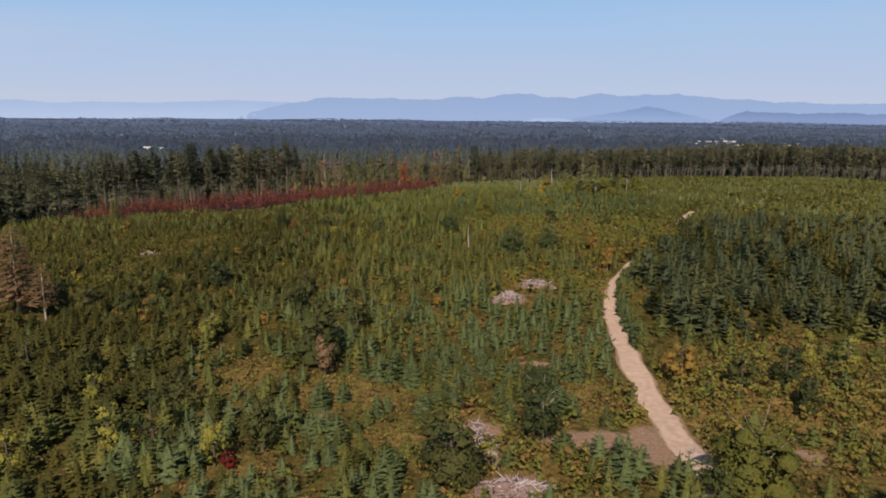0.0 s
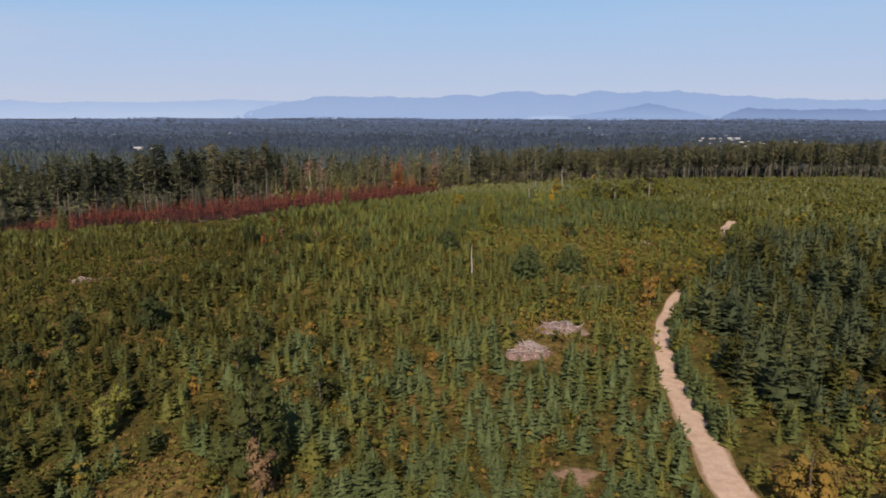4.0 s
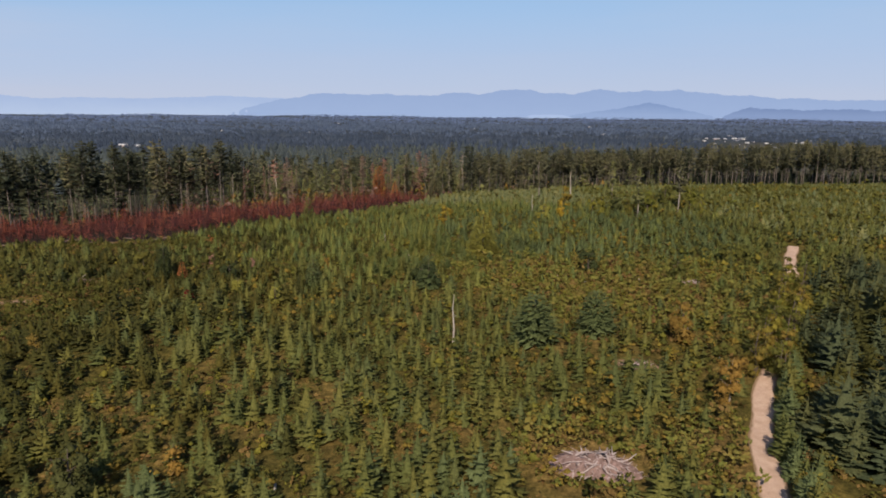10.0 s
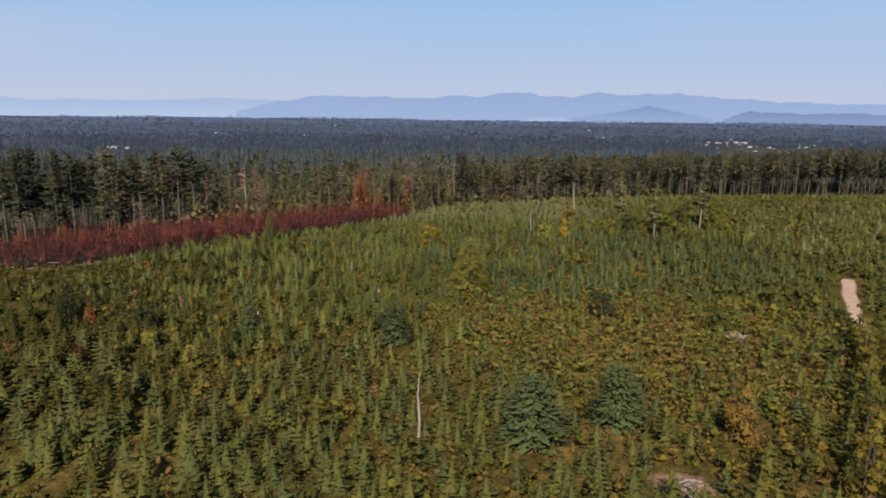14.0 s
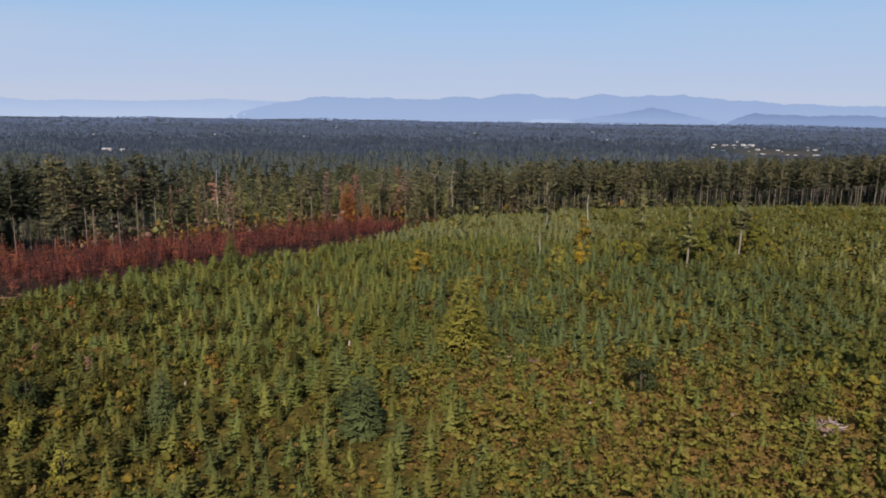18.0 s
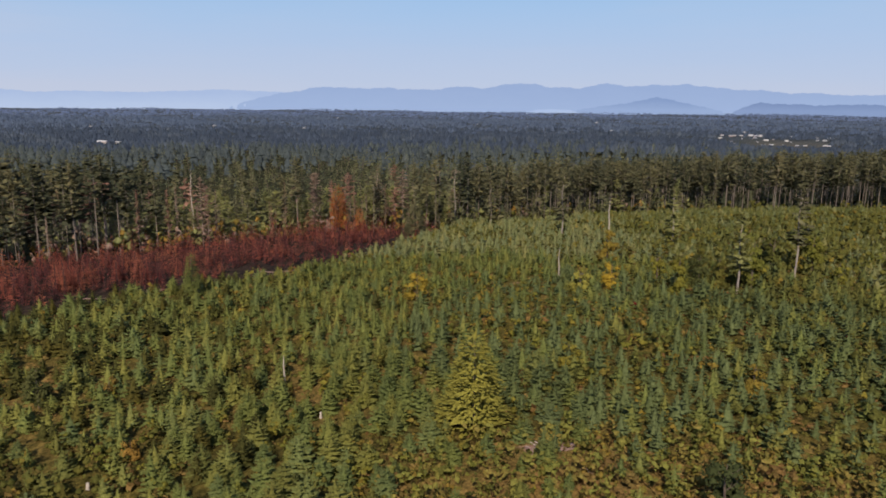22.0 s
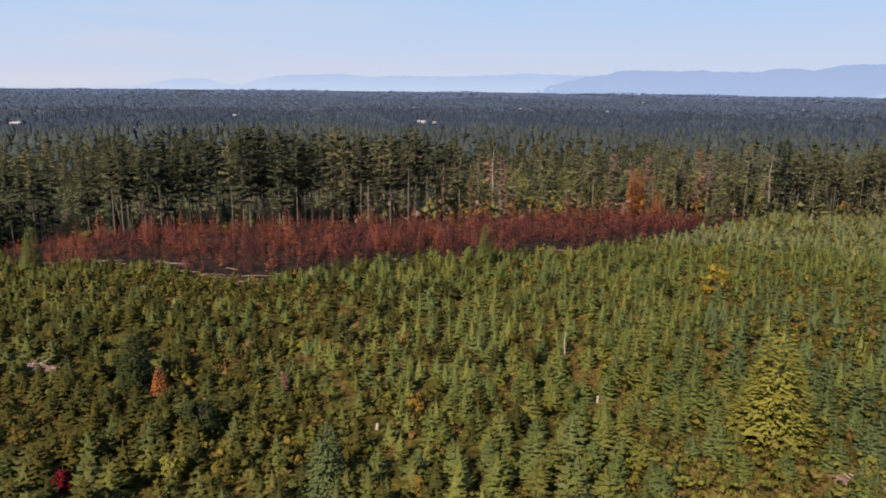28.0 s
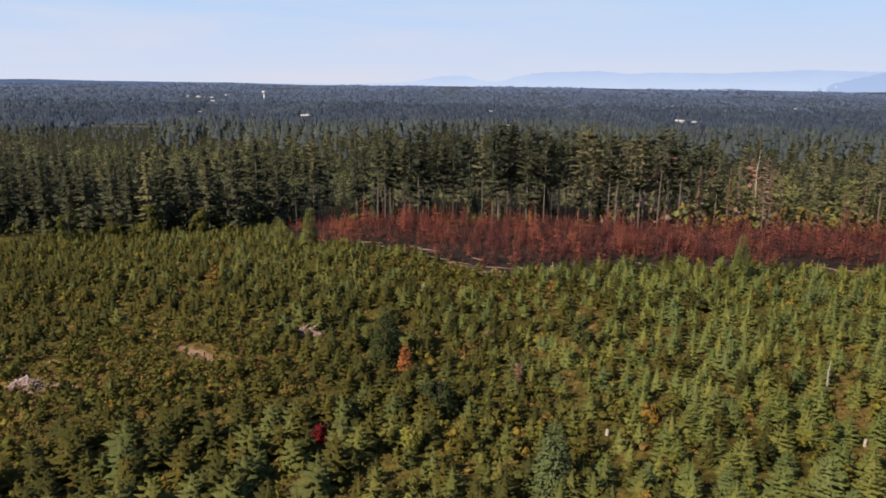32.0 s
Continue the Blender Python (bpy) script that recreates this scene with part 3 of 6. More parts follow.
def tube(points, radii, sides=6):
    """A tapered limb through the given points."""
    pts = np.array(points, float)
    verts, tris = [], []
    for k, (p, r) in enumerate(zip(pts, radii)):
        d = pts[min(k + 1, len(pts) - 1)] - pts[max(k - 1, 0)]
        d /= np.linalg.norm(d) + 1e-9
        ref = np.array((1.0, 0, 0)) if abs(d[0]) < 0.8 else np.array((0, 1.0, 0))
        u = np.cross(d, ref)
        u /= np.linalg.norm(u)
        v = np.cross(d, u)
        a = np.arange(sides) * 2 * math.pi / sides
        verts.append(p + r * (np.cos(a)[:, None] * u + np.sin(a)[:, None] * v))
    for k in range(len(pts) - 1):
        for s in range(sides):
            a, b = k * sides + s, k * sides + (s + 1) % sides
            tris += [(a, b, b + sides), (a, b + sides, a + sides)]
    tip = (len(pts) - 1) * sides
    tris += [(tip, tip + s, tip + s + 1) for s in range(1, sides - 1)]
    return np.concatenate(verts), np.array(tris)


def join(parts):
    v, t, k = [], [], 0
    for a, b in parts:
        v.append(a)
        t.append(np.asarray(b) + k)
        k += len(a)
    return np.concatenate(v), np.concatenate(t)


def sprays(root, tip, width, drop, rng):
    """Flat drooping boughs, one kite each, folded along the middle."""
    n = len(root)
    d = tip - root
    side = np.stack([-d[:, 1], d[:, 0], np.zeros(n)], 1)
    side /= np.linalg.norm(side, axis=1)[:, None] + 1e-9
    mid = root + d * rng.uniform(0.45, 0.65, (n, 1))
    dn = np.zeros((n, 3))
    dn[:, 2] = -drop
    L = mid + side * width[:, None] + dn * rng.uniform(0.6, 1.4, (n, 1))
    R = mid - side * width[:, None] + dn * rng.uniform(0.6, 1.4, (n, 1))
    v = np.stack([root, L, tip, R], 1).reshape(-1, 3)
    i = np.arange(n) * 4
    t = np.concatenate([np.stack([i, i + 1, i + 2], 1), np.stack([i, i + 2, i + 3], 1)])
    return v, t


def conifer_crown(rng, h, r, base, whorls, per, droop=0.18, power=0.85, gaps=0.0, slim=(0.14, 0.24)):
    """Boughs in whorls up the stem, long below and short above."""
    root, tip, width = [], [], []
    for w in range(whorls):
        f = base + (0.985 - base) * (w + rng.uniform(-0.3, 0.3)) / whorls
        f = min(max(f, base * 0.9), 0.985)
        rr = r * ((1 - f) / (1 - base)) ** power + 0.03 * r
        k = max(4, int(round(per * (0.55 + 0.45 * rr / r))))
        a0 = rng.uniform(0, 6.28)
        for b in range(k):
            if rng.random() < gaps:
                continue
            a = a0 + b * 6.283 / k + rng.uniform(-0.35, 0.35)
            ln = rr * rng.uniform(0.55, 1.22)
            z = f * h
            lift = h * 0.035 * (f - 0.3)
            root.append((0, 0, z))
            tip.append((math.cos(a) * ln, math.sin(a) * ln, z - droop * ln + lift + rng.uniform(-0.16, 0.16) * rr))
            width.append(ln * rng.uniform(*slim))
    root, tip, width = np.array(root), np.array(tip), np.array(width)
    parts = [sprays(root, tip, width, width * 0.35, rng)]
    lead_v, lead_t = tube([(0, 0, 0.9 * h), (0.01 * h, 0, 1.0 * h)], [0.05 * r, 0.01 * r], 4)
    parts.append((lead_v, lead_t))
    return join(parts)


def old_crown(rng, h, r, base, boughs, per, size, power=0.42, gaps=0.35):
    """A ragged old crown: boughs of uneven reach at uneven heights, each hung with several sprays; some sides are bare."""
    root, tip = [], []
    bare = rng.uniform(0, 6.28, 3)
    level = rng.uniform(base, 0.8, 3)
    for k in range(boughs):
        f = base + (0.99 - base) * (k + rng.uniform(0, 1)) / boughs
        a = k * 2.4 + rng.uniform(-0.5, 0.5)
        if any(abs((a - b + 3.1416) % 6.2832 - 3.1416) < 1.1 and abs(f - q) < 0.07 for b, q in zip(bare, level)) and rng.random() < gaps * 2:
            continue
        g = (f - base) / (1 - base)
        rr = r * (1 - g) ** power * min(1.0, 0.55 + 2.2 * g) * rng.uniform(0.55, 1.2) + 0.05 * r
        d = np.array((math.cos(a), math.sin(a), rng.uniform(-0.35, 0.12) + 0.3 * g))
        for j in range(per):
            u = (j + rng.uniform(0.2, 1.0)) / per
            p = np.array((0, 0, f * h)) + d * rr * u
            q = d + rng.normal(size=3) * np.array((0.75, 0.75, 0.35))
            ln = size * rng.uniform(0.6, 1.3) * (1.15 - 0.5 * g)
            root.append(p - q * ln * 0.5)
            tip.append(p + q * ln * 0.5)
    root, tip = np.array(root), np.array(tip)
    width = np.linalg.norm(tip - root, axis=1) * rng.uniform(0.15, 0.25, len(root))
    v, t = sprays(root, tip, width, width * 0.4, rng)
    roll = rng.uniform(-0.8, 0.8, len(root)) * width
    v[1::4, 2] += roll
    v[3::4, 2] -= roll
    return join([(v, t), tube([(0, 0, 0.86 * h), (0, 0, 1.02 * h)], [0.04 * r, 0.01 * r], 3)])


def young_crown(rng, h, r, n, fine=False, slim=(0.16, 0.26)):
    """A slim young crown: up-swept boughs spiralling up the leader, long low down and short above."""
    f = 0.03 + 0.95 * (1 - (1 - (np.arange(n) + rng.uniform(0, 1, n)) / n * 0.99) ** 0.68)
    a = np.arange(n) * 2.39996 + rng.uniform(-0.4, 0.4, n)
    rr = r * (1 - f) ** 0.66 * (0.85 + 0.18 * np.sin(f * 26 + rng.uniform(0, 6))) + 0.04 * r
    ln = rr * rng.uniform(0.6, 1.25, n)
    up = rng.uniform(-0.15, 0.30, n) + 0.25 * f
    inner = rng.uniform(0.02, 0.22, n)
    root = np.stack([np.cos(a) * ln * inner, np.sin(a) * ln * inner, f * h + ln * up * inner], 1)
    tip = np.stack([np.cos(a) * ln, np.sin(a) * ln, f * h + ln * up], 1)
    width = ln * rng.uniform(slim[0], slim[1], n)
    v, t = sprays(root, tip, width, width * 0.25, rng)
    roll = rng.uniform(-0.5, 0.5, n) * width
    v[1::4, 2] += roll
    v[3::4, 2] -= roll
    parts = [(v, t)]
    if fine:
        for sgn in (-1, 1):
            d = tip - root
            side = np.stack([-d[:, 1], d[:, 0], np.zeros(n)], 1) * sgn
            s0 = root + d * rng.uniform(0.2, 0.5, (n, 1))
            s1 = s0 + d * 0.5 + side * rng.uniform(0.35, 0.6, (n, 1)) + np.array((0, 0, 1.0)) * (rng.uniform(-0.15, 0.2, n) * ln)[:, None]
            parts.append(sprays(s0, s1, width * 0.6, width * 0.2, rng))
    parts.append(tube([(0, 0, 0.88 * h), (0.01 * h, 0, 1.01 * h)], [0.03 * r, 0.008 * r], 3))
    return join(parts)


def needle_cone(rng, h, r, base, n, size, power):
    """Short needle sprays all over and through an uneven cone."""
    f = base + (1 - base) * (1 - np.sqrt(rng.random(n)))
    a = rng.uniform(0, 6.283, n)
    lobe = 1 + 0.16 * np.sin(a * 5 + f * 19) + 0.10 * np.sin(a * 3 - f * 31)
    rr = r * ((1 - f) / (1 - base)) ** power * lobe * np.sqrt(rng.uniform(0.25, 1, n)) + 0.05 * r
    d = np.stack([np.cos(a), np.sin(a), rng.uniform(-0.25, 0.35, n)], 1)
    root = np.stack([np.cos(a) * rr * 0.8, np.sin(a) * rr * 0.8, f * h], 1)
    ln = size * rng.uniform(0.6, 1.4, n)
    return sprays(root, root + d * ln[:, None], ln * 0.28, ln * 0.1, rng)


def conifer_trunk(h, r, lean=0.0, sides=6):
    return tube([(0, 0, -0.4), (0, 0, 0.04 * h), (lean * h * 0.4, 0, 0.5 * h), (lean * h, 0, 0.97 * h)], [r * 1.35, r, r * 0.62, r * 0.08], sides)


def leaf_cloud(rng, centres, radii, n, size, flat=0.8):
    """Small leaf sprays set over and through several uneven clumps."""
    centres, radii = np.array(centres, float), np.array(radii, float)
    pick = rng.choice(len(centres), n, p=radii ** 2 / np.sum(radii ** 2))
    d = rng.normal(size=(n, 3))
    d /= np.linalg.norm(d, axis=1)[:, None]
    rad = radii[pick] * rng.uniform(0.55, 1.08, n)
    c = centres[pick] + d * rad[:, None] * np.array((1, 1, flat))
    nor = d + rng.normal(size=(n, 3)) * 0.7
    nor /= np.linalg.norm(nor, axis=1)[:, None]
    u = np.cross(nor, rng.normal(size=(n, 3)))
    u /= np.linalg.norm(u, axis=1)[:, None]
    v = np.cross(nor, u)
    s = size * rng.uniform(0.6, 1.3, (n, 1))
    q = np.stack([c - u * s, c + v * s * 0.6 - nor * s * 0.15, c + u * s, c - v * s * 0.6 - nor * s * 0.15], 1).reshape(-1, 3)
    i = np.arange(n) * 4
    return q, np.concatenate([np.stack([i, i + 1, i + 2], 1), np.stack([i, i + 2, i + 3], 1)])


def lumps(rng, centres, radii, keep=99, full=0.60):
    """The close inner leaves of a bush: one ragged eight-sided mass inside each clump."""
    out = []
    for c, q in list(zip(centres, radii))[:keep]:
        v = np.array(((1, 0, 0), (0, 1, 0), (-1, 0, 0), (0, -1, 0), (0, 0, 0.85), (0, 0, -0.85)), float)
        a = rng.uniform(0, 1.57)
        v = np.stack([v[:, 0] * math.cos(a) - v[:, 1] * math.sin(a), v[:, 0] * math.sin(a) + v[:, 1] * math.cos(a), v[:, 2]], 1)
        v = v * q * full * rng.uniform(0.75, 1.3, (6, 1)) + np.array(c)
        out.append((v, np.array(((0, 1, 4), (1, 2, 4), (2, 3, 4), (3, 0, 4), (1, 0, 5), (2, 1, 5), (3, 2, 5), (0, 3, 5)))))
    return join(out)


def clumps(rng, h, r, n, low=0.25):
    c, s = [], []
    for _ in range(n):
        f = rng.uniform(low, 0.9)
        a, d = rng.uniform(0, 6.28), r * 0.62 * math.sqrt(rng.random()) * (1.1 - 0.5 * abs(f - 0.45))
        c.append((math.cos(a) * d, math.sin(a) * d, f * h))
        s.append(r * rng.uniform(0.32, 0.55) * (1.15 - 0.5 * f))
    return c, s


def branchy_trunk(rng, h, r, limbs, reach, sides=5, top=0.95):
    parts = [tube([(0, 0, -0.4), (0.01 * h, 0, 0.3 * h), (-0.015 * h, 0.01 * h, 0.65 * h), (0.01 * h, 0, top * h)], [r * 1.3, r, r * 0.6, r * 0.15], sides)]
    for _ in range(limbs):
        f = rng.uniform(0.25, 0.85)
        a, ln = rng.uniform(0, 6.28), reach * rng.uniform(0.5, 1.0) * (1.1 - 0.6 * f)
        e = (math.cos(a) * ln, math.sin(a) * ln, f * h + ln * rng.uniform(0.3, 0.9))
        m = (e[0] * 0.5, e[1] * 0.5, f * h + (e[2] - f * h) * 0.4)
        parts.append(tube([(0, 0, f * h), m, e], [r * 0.32, r * 0.22, r * 0.06], 4))
    return join(parts)


def part(name, data, material, parent, label=""):
    """One mesh object under a thing. data: (points, triangles) or a ready mesh."""
    if not isinstance(data, bpy.types.Mesh):
        data = mesh_from(name, data[0], data[1])
        data.materials.append(material)
    ob = new(name, data)
    ob.parent = parent
    if label:
        tagged(ob, label)
    return ob


def thing(name, x, y, label, category, group="", sink=0.0):
    e = new(name)
    e.empty_display_size = 0.5
    e.location = (x, y, float(land(x, y)) - sink)
    return tagged(e, label, category, group)


def scatter(name, variants, x, y, scale, wide, tints, materials, label, category, level=0.0):
    """Countless plants as one mesh: each a turned and scaled copy of one of the shapes."""
    n = len(x)
    z = land(x, y)
    pick = RNG.integers(0, len(variants), n)
    turn = RNG.uniform(0, 6.283, n)
    V, T, S, A, N, k = [], [], [], [], [], 0
    for q, (v, t, s) in enumerate(variants):
        m = np.where(pick == q)[0]
        if not len(m):
            continue
        c, sn = np.cos(turn[m])[:, None], np.sin(turn[m])[:, None]
        w = (scale[m] * wide[m])[:, None]
        X = (v[None, :, 0] * c - v[None, :, 1] * sn) * w + x[m][:, None]
        Y = (v[None, :, 0] * sn + v[None, :, 1] * c) * w + y[m][:, None]
        Z = v[None, :, 2] * scale[m][:, None] + z[m][:, None]
        V.append(np.stack([X, Y, Z], 2).reshape(-1, 3))
        T.append((t[None] + (np.arange(len(m)) * len(v))[:, None, None] + k).reshape(-1, 3))
        S.append(np.tile(s, len(m)))
        A.append(np.repeat(tints[m], len(v)))
        o = outward(v, level)[None]
        N.append(np.stack([o[:, :, 0] * c - o[:, :, 1] * sn, o[:, :, 0] * sn + o[:, :, 1] * c, np.repeat(o[:, :, 2], len(m), 0)], 2).reshape(-1, 3))
        k += len(m) * len(v)
    me = mesh_from(name, np.concatenate(V), np.concatenate(T), np.concatenate(S), [("tint", np.concatenate(A)), ("crown_normal", np.concatenate(N))])
    for mat in materials:
        me.materials.append(mat)
    return tagged(new(name, me), label, category, kind="stuff")


def with_trunk(crown, trunk):
    v, t = join([crown, trunk])
    return v, t, np.concatenate([np.zeros(len(crown[1]), int), np.ones(len(trunk[1]), int)])


def only(crown):
    return crown[0], crown[1], np.zeros(len(crown[1]), int)


def spots(x0, x1, y0, y1, step, jitter=0.42):
    gx, gy = np.meshgrid(np.arange(x0, x1, step), np.arange(y0, y1, step))
    x, y = gx.ravel().astype(float), gy.ravel().astype(float)
    return x + RNG.uniform(-jitter, jitter, len(x)) * step, y + RNG.uniform(-jitter, jitter, len(x)) * step


def patchy(x, y, s, seed):
    """Slow random field between 0 and 1."""
    a = np.sin(x * s + seed) * np.sin(y * s * 1.13 + 2 * seed) + 0.6 * np.sin(x * s * 2.3 + y * s * 1.7 + seed * 3) + 0.4 * np.sin(x * s * 4.1 - y * s * 3.7 + seed)
    return np.clip(0.5 + a / 3.2, 0, 1)

# ---------------------------------------------------------------- single things on the plan: kind, x, y
CLEAR_EAST = [(20.5, 205, 5.5), (31.5, 210, 5), (15.8, 268.5, 5), (38.2, 250, 4), (56, 243.5, 4), (2.8, 240, 4.5), (7, 323, 3.5), (45.6, 328, 3.5), (44.5, 205, 4), (43, 182, 3.5), (1.2, 77, 4.5), (37.8, 107, 4.5), (34.6, 72, 5), (13.4, 89.5, 3), (14.8, 154.5, 6), (22, 165.5, 6), (57.7, 240.5, 3.5), (5, 91, 4), (8, 75, 4), (7.4, 205, 0.6), (69.5, 325, 4), (87, 338, 4), (47.4, 400, 4), (3, 412, 5), (46, 104, 2.4), (53, 104, 2.2), (13.4, 92, 3)]
CLEAR_WEST = [(-21.8, 117.5, 5.5), (-26.7, 82, 2.5), (-54, 254.5, 2.5), (-45.5, 234, 2.5), (-92, 219, 7), (-38.5, 329, 4), (-140, 301, 4.5), (-98, 159, 7), (-88.5, 153, 5), (-9.5, 281.6, 2), (-23.6, 255.5, 1.5), (-2.8, 271.3, 1.5), (-45, 135, 4), (-40, 131, 3), (-66, 262, 3.5), (-38.5, 88.3, 2.6), (-23.5, 86.7, 2.8), (-57, 176, 3.4), (-31.5, 160, 3.2), (-32, 147.7, 3.4), (-74, 121, 3), (-17, 136, 2.4)]
KEEP_CLEAR = CLEAR_EAST + CLEAR_WEST


def clear_of(x, y, share=1.0):
    ok = np.ones(len(x), bool)
    for cx, cy, r in KEEP_CLEAR:
        ok &= np.hypot(x - cx, y - cy) > r * share
    return ok


def trail_x(y):
    return np.interp(y, TRAIL_LINE[:, 1], TRAIL_LINE[:, 0])


def in_sight(x, y):
    right = x < 0.68 * (y + 5) + 16
    left = (x > -0.68 * (y + 5) - 16) | (y > 195 + 0.1 * np.abs(x))
    return right & left


# ---------------------------------------------------------------- the plantation
def young_fir_crown(rng, h, r, boughs, split=True):
    """A young fir: full boughs spiralling up the stem, level low down and upswept towards the leader, round a close inner mass."""
    g = (np.arange(boughs) + rng.uniform(-0.5, 0.5, boughs)) / boughs
    g = np.clip(1 - (1 - np.clip(g, 0, 0.99)) ** 0.62, 0, 0.97)
    a = np.arange(boughs) * 2.39996 + rng.uniform(-0.45, 0.45, boughs)
    side_lean = 1 + 0.16 * np.sin(a + rng.uniform(0, 6.28))
    ln = (r * (1 - g) ** 0.66 * side_lean + 0.07 * r) * rng.uniform(0.66, 1.15, boughs)
    rise = -0.12 + 0.75 * g + rng.uniform(-0.2, 0.2, boughs)
    out = np.stack([np.cos(a), np.sin(a), rise], 1)
    root = out * (ln * 0.2)[:, None]
    tip = out * ln[:, None]
    z = h * (0.04 + 0.90 * g)
    root[:, 2] += z
    tip[:, 2] += z
    d = tip - root
    parts = [sprays(root, tip, ln * rng.uniform(0.13, 0.20, boughs) * (1.0 if split else 1.7), ln * 0.10, rng)]
    if split:
        side = np.stack([-d[:, 1], d[:, 0], np.zeros(boughs)], 1)
        for sgn in (-1, 1):
            s0 = root + d * rng.uniform(0.05, 0.40, (boughs, 1))
            s1 = s0 + d * rng.uniform(0.40, 0.62, (boughs, 1)) + side * sgn * rng.uniform(0.32, 0.55, (boughs, 1)) + np.array((0, 0, 1.0)) * (ln * rng.uniform(-0.2, 0.12, boughs))[:, None]
            parts.append(sprays(s0, s1, ln * rng.uniform(0.09, 0.14, boughs), ln * 0.06, rng))
    n = 6
    for z0, z1, q0 in ((0.05, 0.62, 0.50), (0.34, 0.94, 0.33)):
        a = np.arange(n) * 6.283 / n + rng.uniform(0, 1)
        q = r * q0 * rng.uniform(0.7, 1.25, n)
        parts.append((np.concatenate([np.stack([np.cos(a) * q, np.sin(a) * q, h * (z0 + rng.uniform(-0.04, 0.04, n))], 1), [(0, 0, z1 * h)]]), np.array([(i, (i + 1) % n, n) for i in range(n)])))
    parts.append(tube([(0, 0, 0.88 * h), (0.01 * h, 0, 1.03 * h)], [0.03 * r, 0.008 * r], 3))
    return join(parts)


FIR_FINE = [(young_fir_crown(RNG, 5.2, r, 84), conifer_trunk(5.2, 0.09)) for r in (1.6, 1.8, 1.45, 1.95, 1.7, 1.55)]
FIR_NEAR = [with_trunk(young_fir_crown(RNG, 5.2, r, 36), conifer_trunk(5.2, 0.05, 0, 3)) for r in (1.6, 1.8, 1.45, 1.9, 1.7, 1.55, 1.75)]
FIR_EAST = [with_trunk(young_fir_crown(RNG, 5.2, r, 67), conifer_trunk(5.2, 0.07, 0, 3)) for r in (1.6, 1.8, 1.5, 1.7)]
FIR_MID = [with_trunk(young_fir_crown(RNG, 4.9, r, 44, False), conifer_trunk(4.9, 0.05, 0, 3)) for r in (1.8, 2.0, 1.65, 2.1, 1.9)]
FIR_FAR = [with_trunk(young_fir_crown(RNG, 4.6, r, 21, False), conifer_trunk(4.6, 0.05, 0, 3)) for r in (1.9, 2.1, 1.8, 2.2)]

def glade(x, y):
    """Where the planted firs failed and brush and bracken took over: small irregular openings, fewer towards the burnt strip."""
    return smooth(0.64, 0.76, patchy(x, y, 0.19, 9.3)) * np.interp(y, [120, 230, 300], [1.0, 0.8, 0.35])


px, py = spots(-235, 275, 56, 505, 2.5)
ok = in_sight(px, py) & ~in_wood(px, py) & ~in_burn(px, py) & (near_line(px, py, TRAIL_LINE) > 2.5) & (blobs(BARE, px, py) < 0.3) & (blobs(OPEN, px, py) < 0.4) & clear_of(px, py)
px, py = px[ok], py[ok]
dry = blobs(DRY, px, py)
east = (px > trail_x(py) + np.interp(py, [150, 200], [10, 6]) + 4 * np.sin(py * 0.21)) & (py > 128 + 7 * np.sin(px * 0.19) + 5 * np.sin(px * 0.47 + 1)) & (py < 250)
verge_e = (px > trail_x(py)) & ~east & (py < 250)
lush = patchy(px, py, 0.045, 1.7)
p_fir = np.where(east, 0.36, np.interp(py, [150, 230, 300], [0.50, 0.54, 0.66]) + 0.30 * lush) * (1 - 0.72 * dry)
p_fir = np.where(~east & (px < 28), p_fir * np.interp(py, [140, 180], [1.22, 1.0]), np.where((py < 150) & ~east, p_fir * 0.62, p_fir))
p_fir = np.where(verge_e, 0.25, p_fir)
p_fir = np.where(east, p_fir, p_fir * (1 - 0.7 * glade(px, py)))
is_fir = RNG.random(len(px)) < p_fir
fx, fy = px[is_fir], py[is_fir]
f_east = east[is_fir]
size = (3.9 + 2.0 * patchy(fx, fy, 0.05, 4.1)) * RNG.uniform(0.66, 1.16, len(fx)) * np.where(f_east, RNG.uniform(1.3, 2.4, len(fx)), 1.0) * (1 - 0.35 * dry[is_fir]) * np.interp(fy, [140, 175, 230, 265, 330], [1.04, 1.0, 1.0, 0.90, 0.84]) / 6.3
bluish = (f_east & (RNG.random(len(fx)) < 0.5)) | (((np.hypot(fx - 46, fy - 297) < 42) | ((fx > -38 + 9 * np.sin(fy * 0.2)) & (fx < 30) & (fy < 158 + 8 * np.sin(fx * 0.17)))) & (RNG.random(len(fx)) < 0.62))
near_d = np.minimum(np.hypot(fx - 5, fy - 268), np.hypot(fx - 2, fy - 98) * 1.08)
order = np.argsort(near_d)
single = np.zeros(len(fx), bool)
single[order[:290]] = True

west = f_east & (RNG.random(len(fx)) < 0.75)
# needle tone by place, standing in for how bright each part of the slope looks
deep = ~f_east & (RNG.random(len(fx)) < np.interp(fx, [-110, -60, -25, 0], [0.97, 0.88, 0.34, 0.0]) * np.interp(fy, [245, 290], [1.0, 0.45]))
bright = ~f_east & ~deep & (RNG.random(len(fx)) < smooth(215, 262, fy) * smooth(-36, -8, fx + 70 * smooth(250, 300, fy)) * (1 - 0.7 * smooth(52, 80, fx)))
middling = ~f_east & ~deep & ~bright

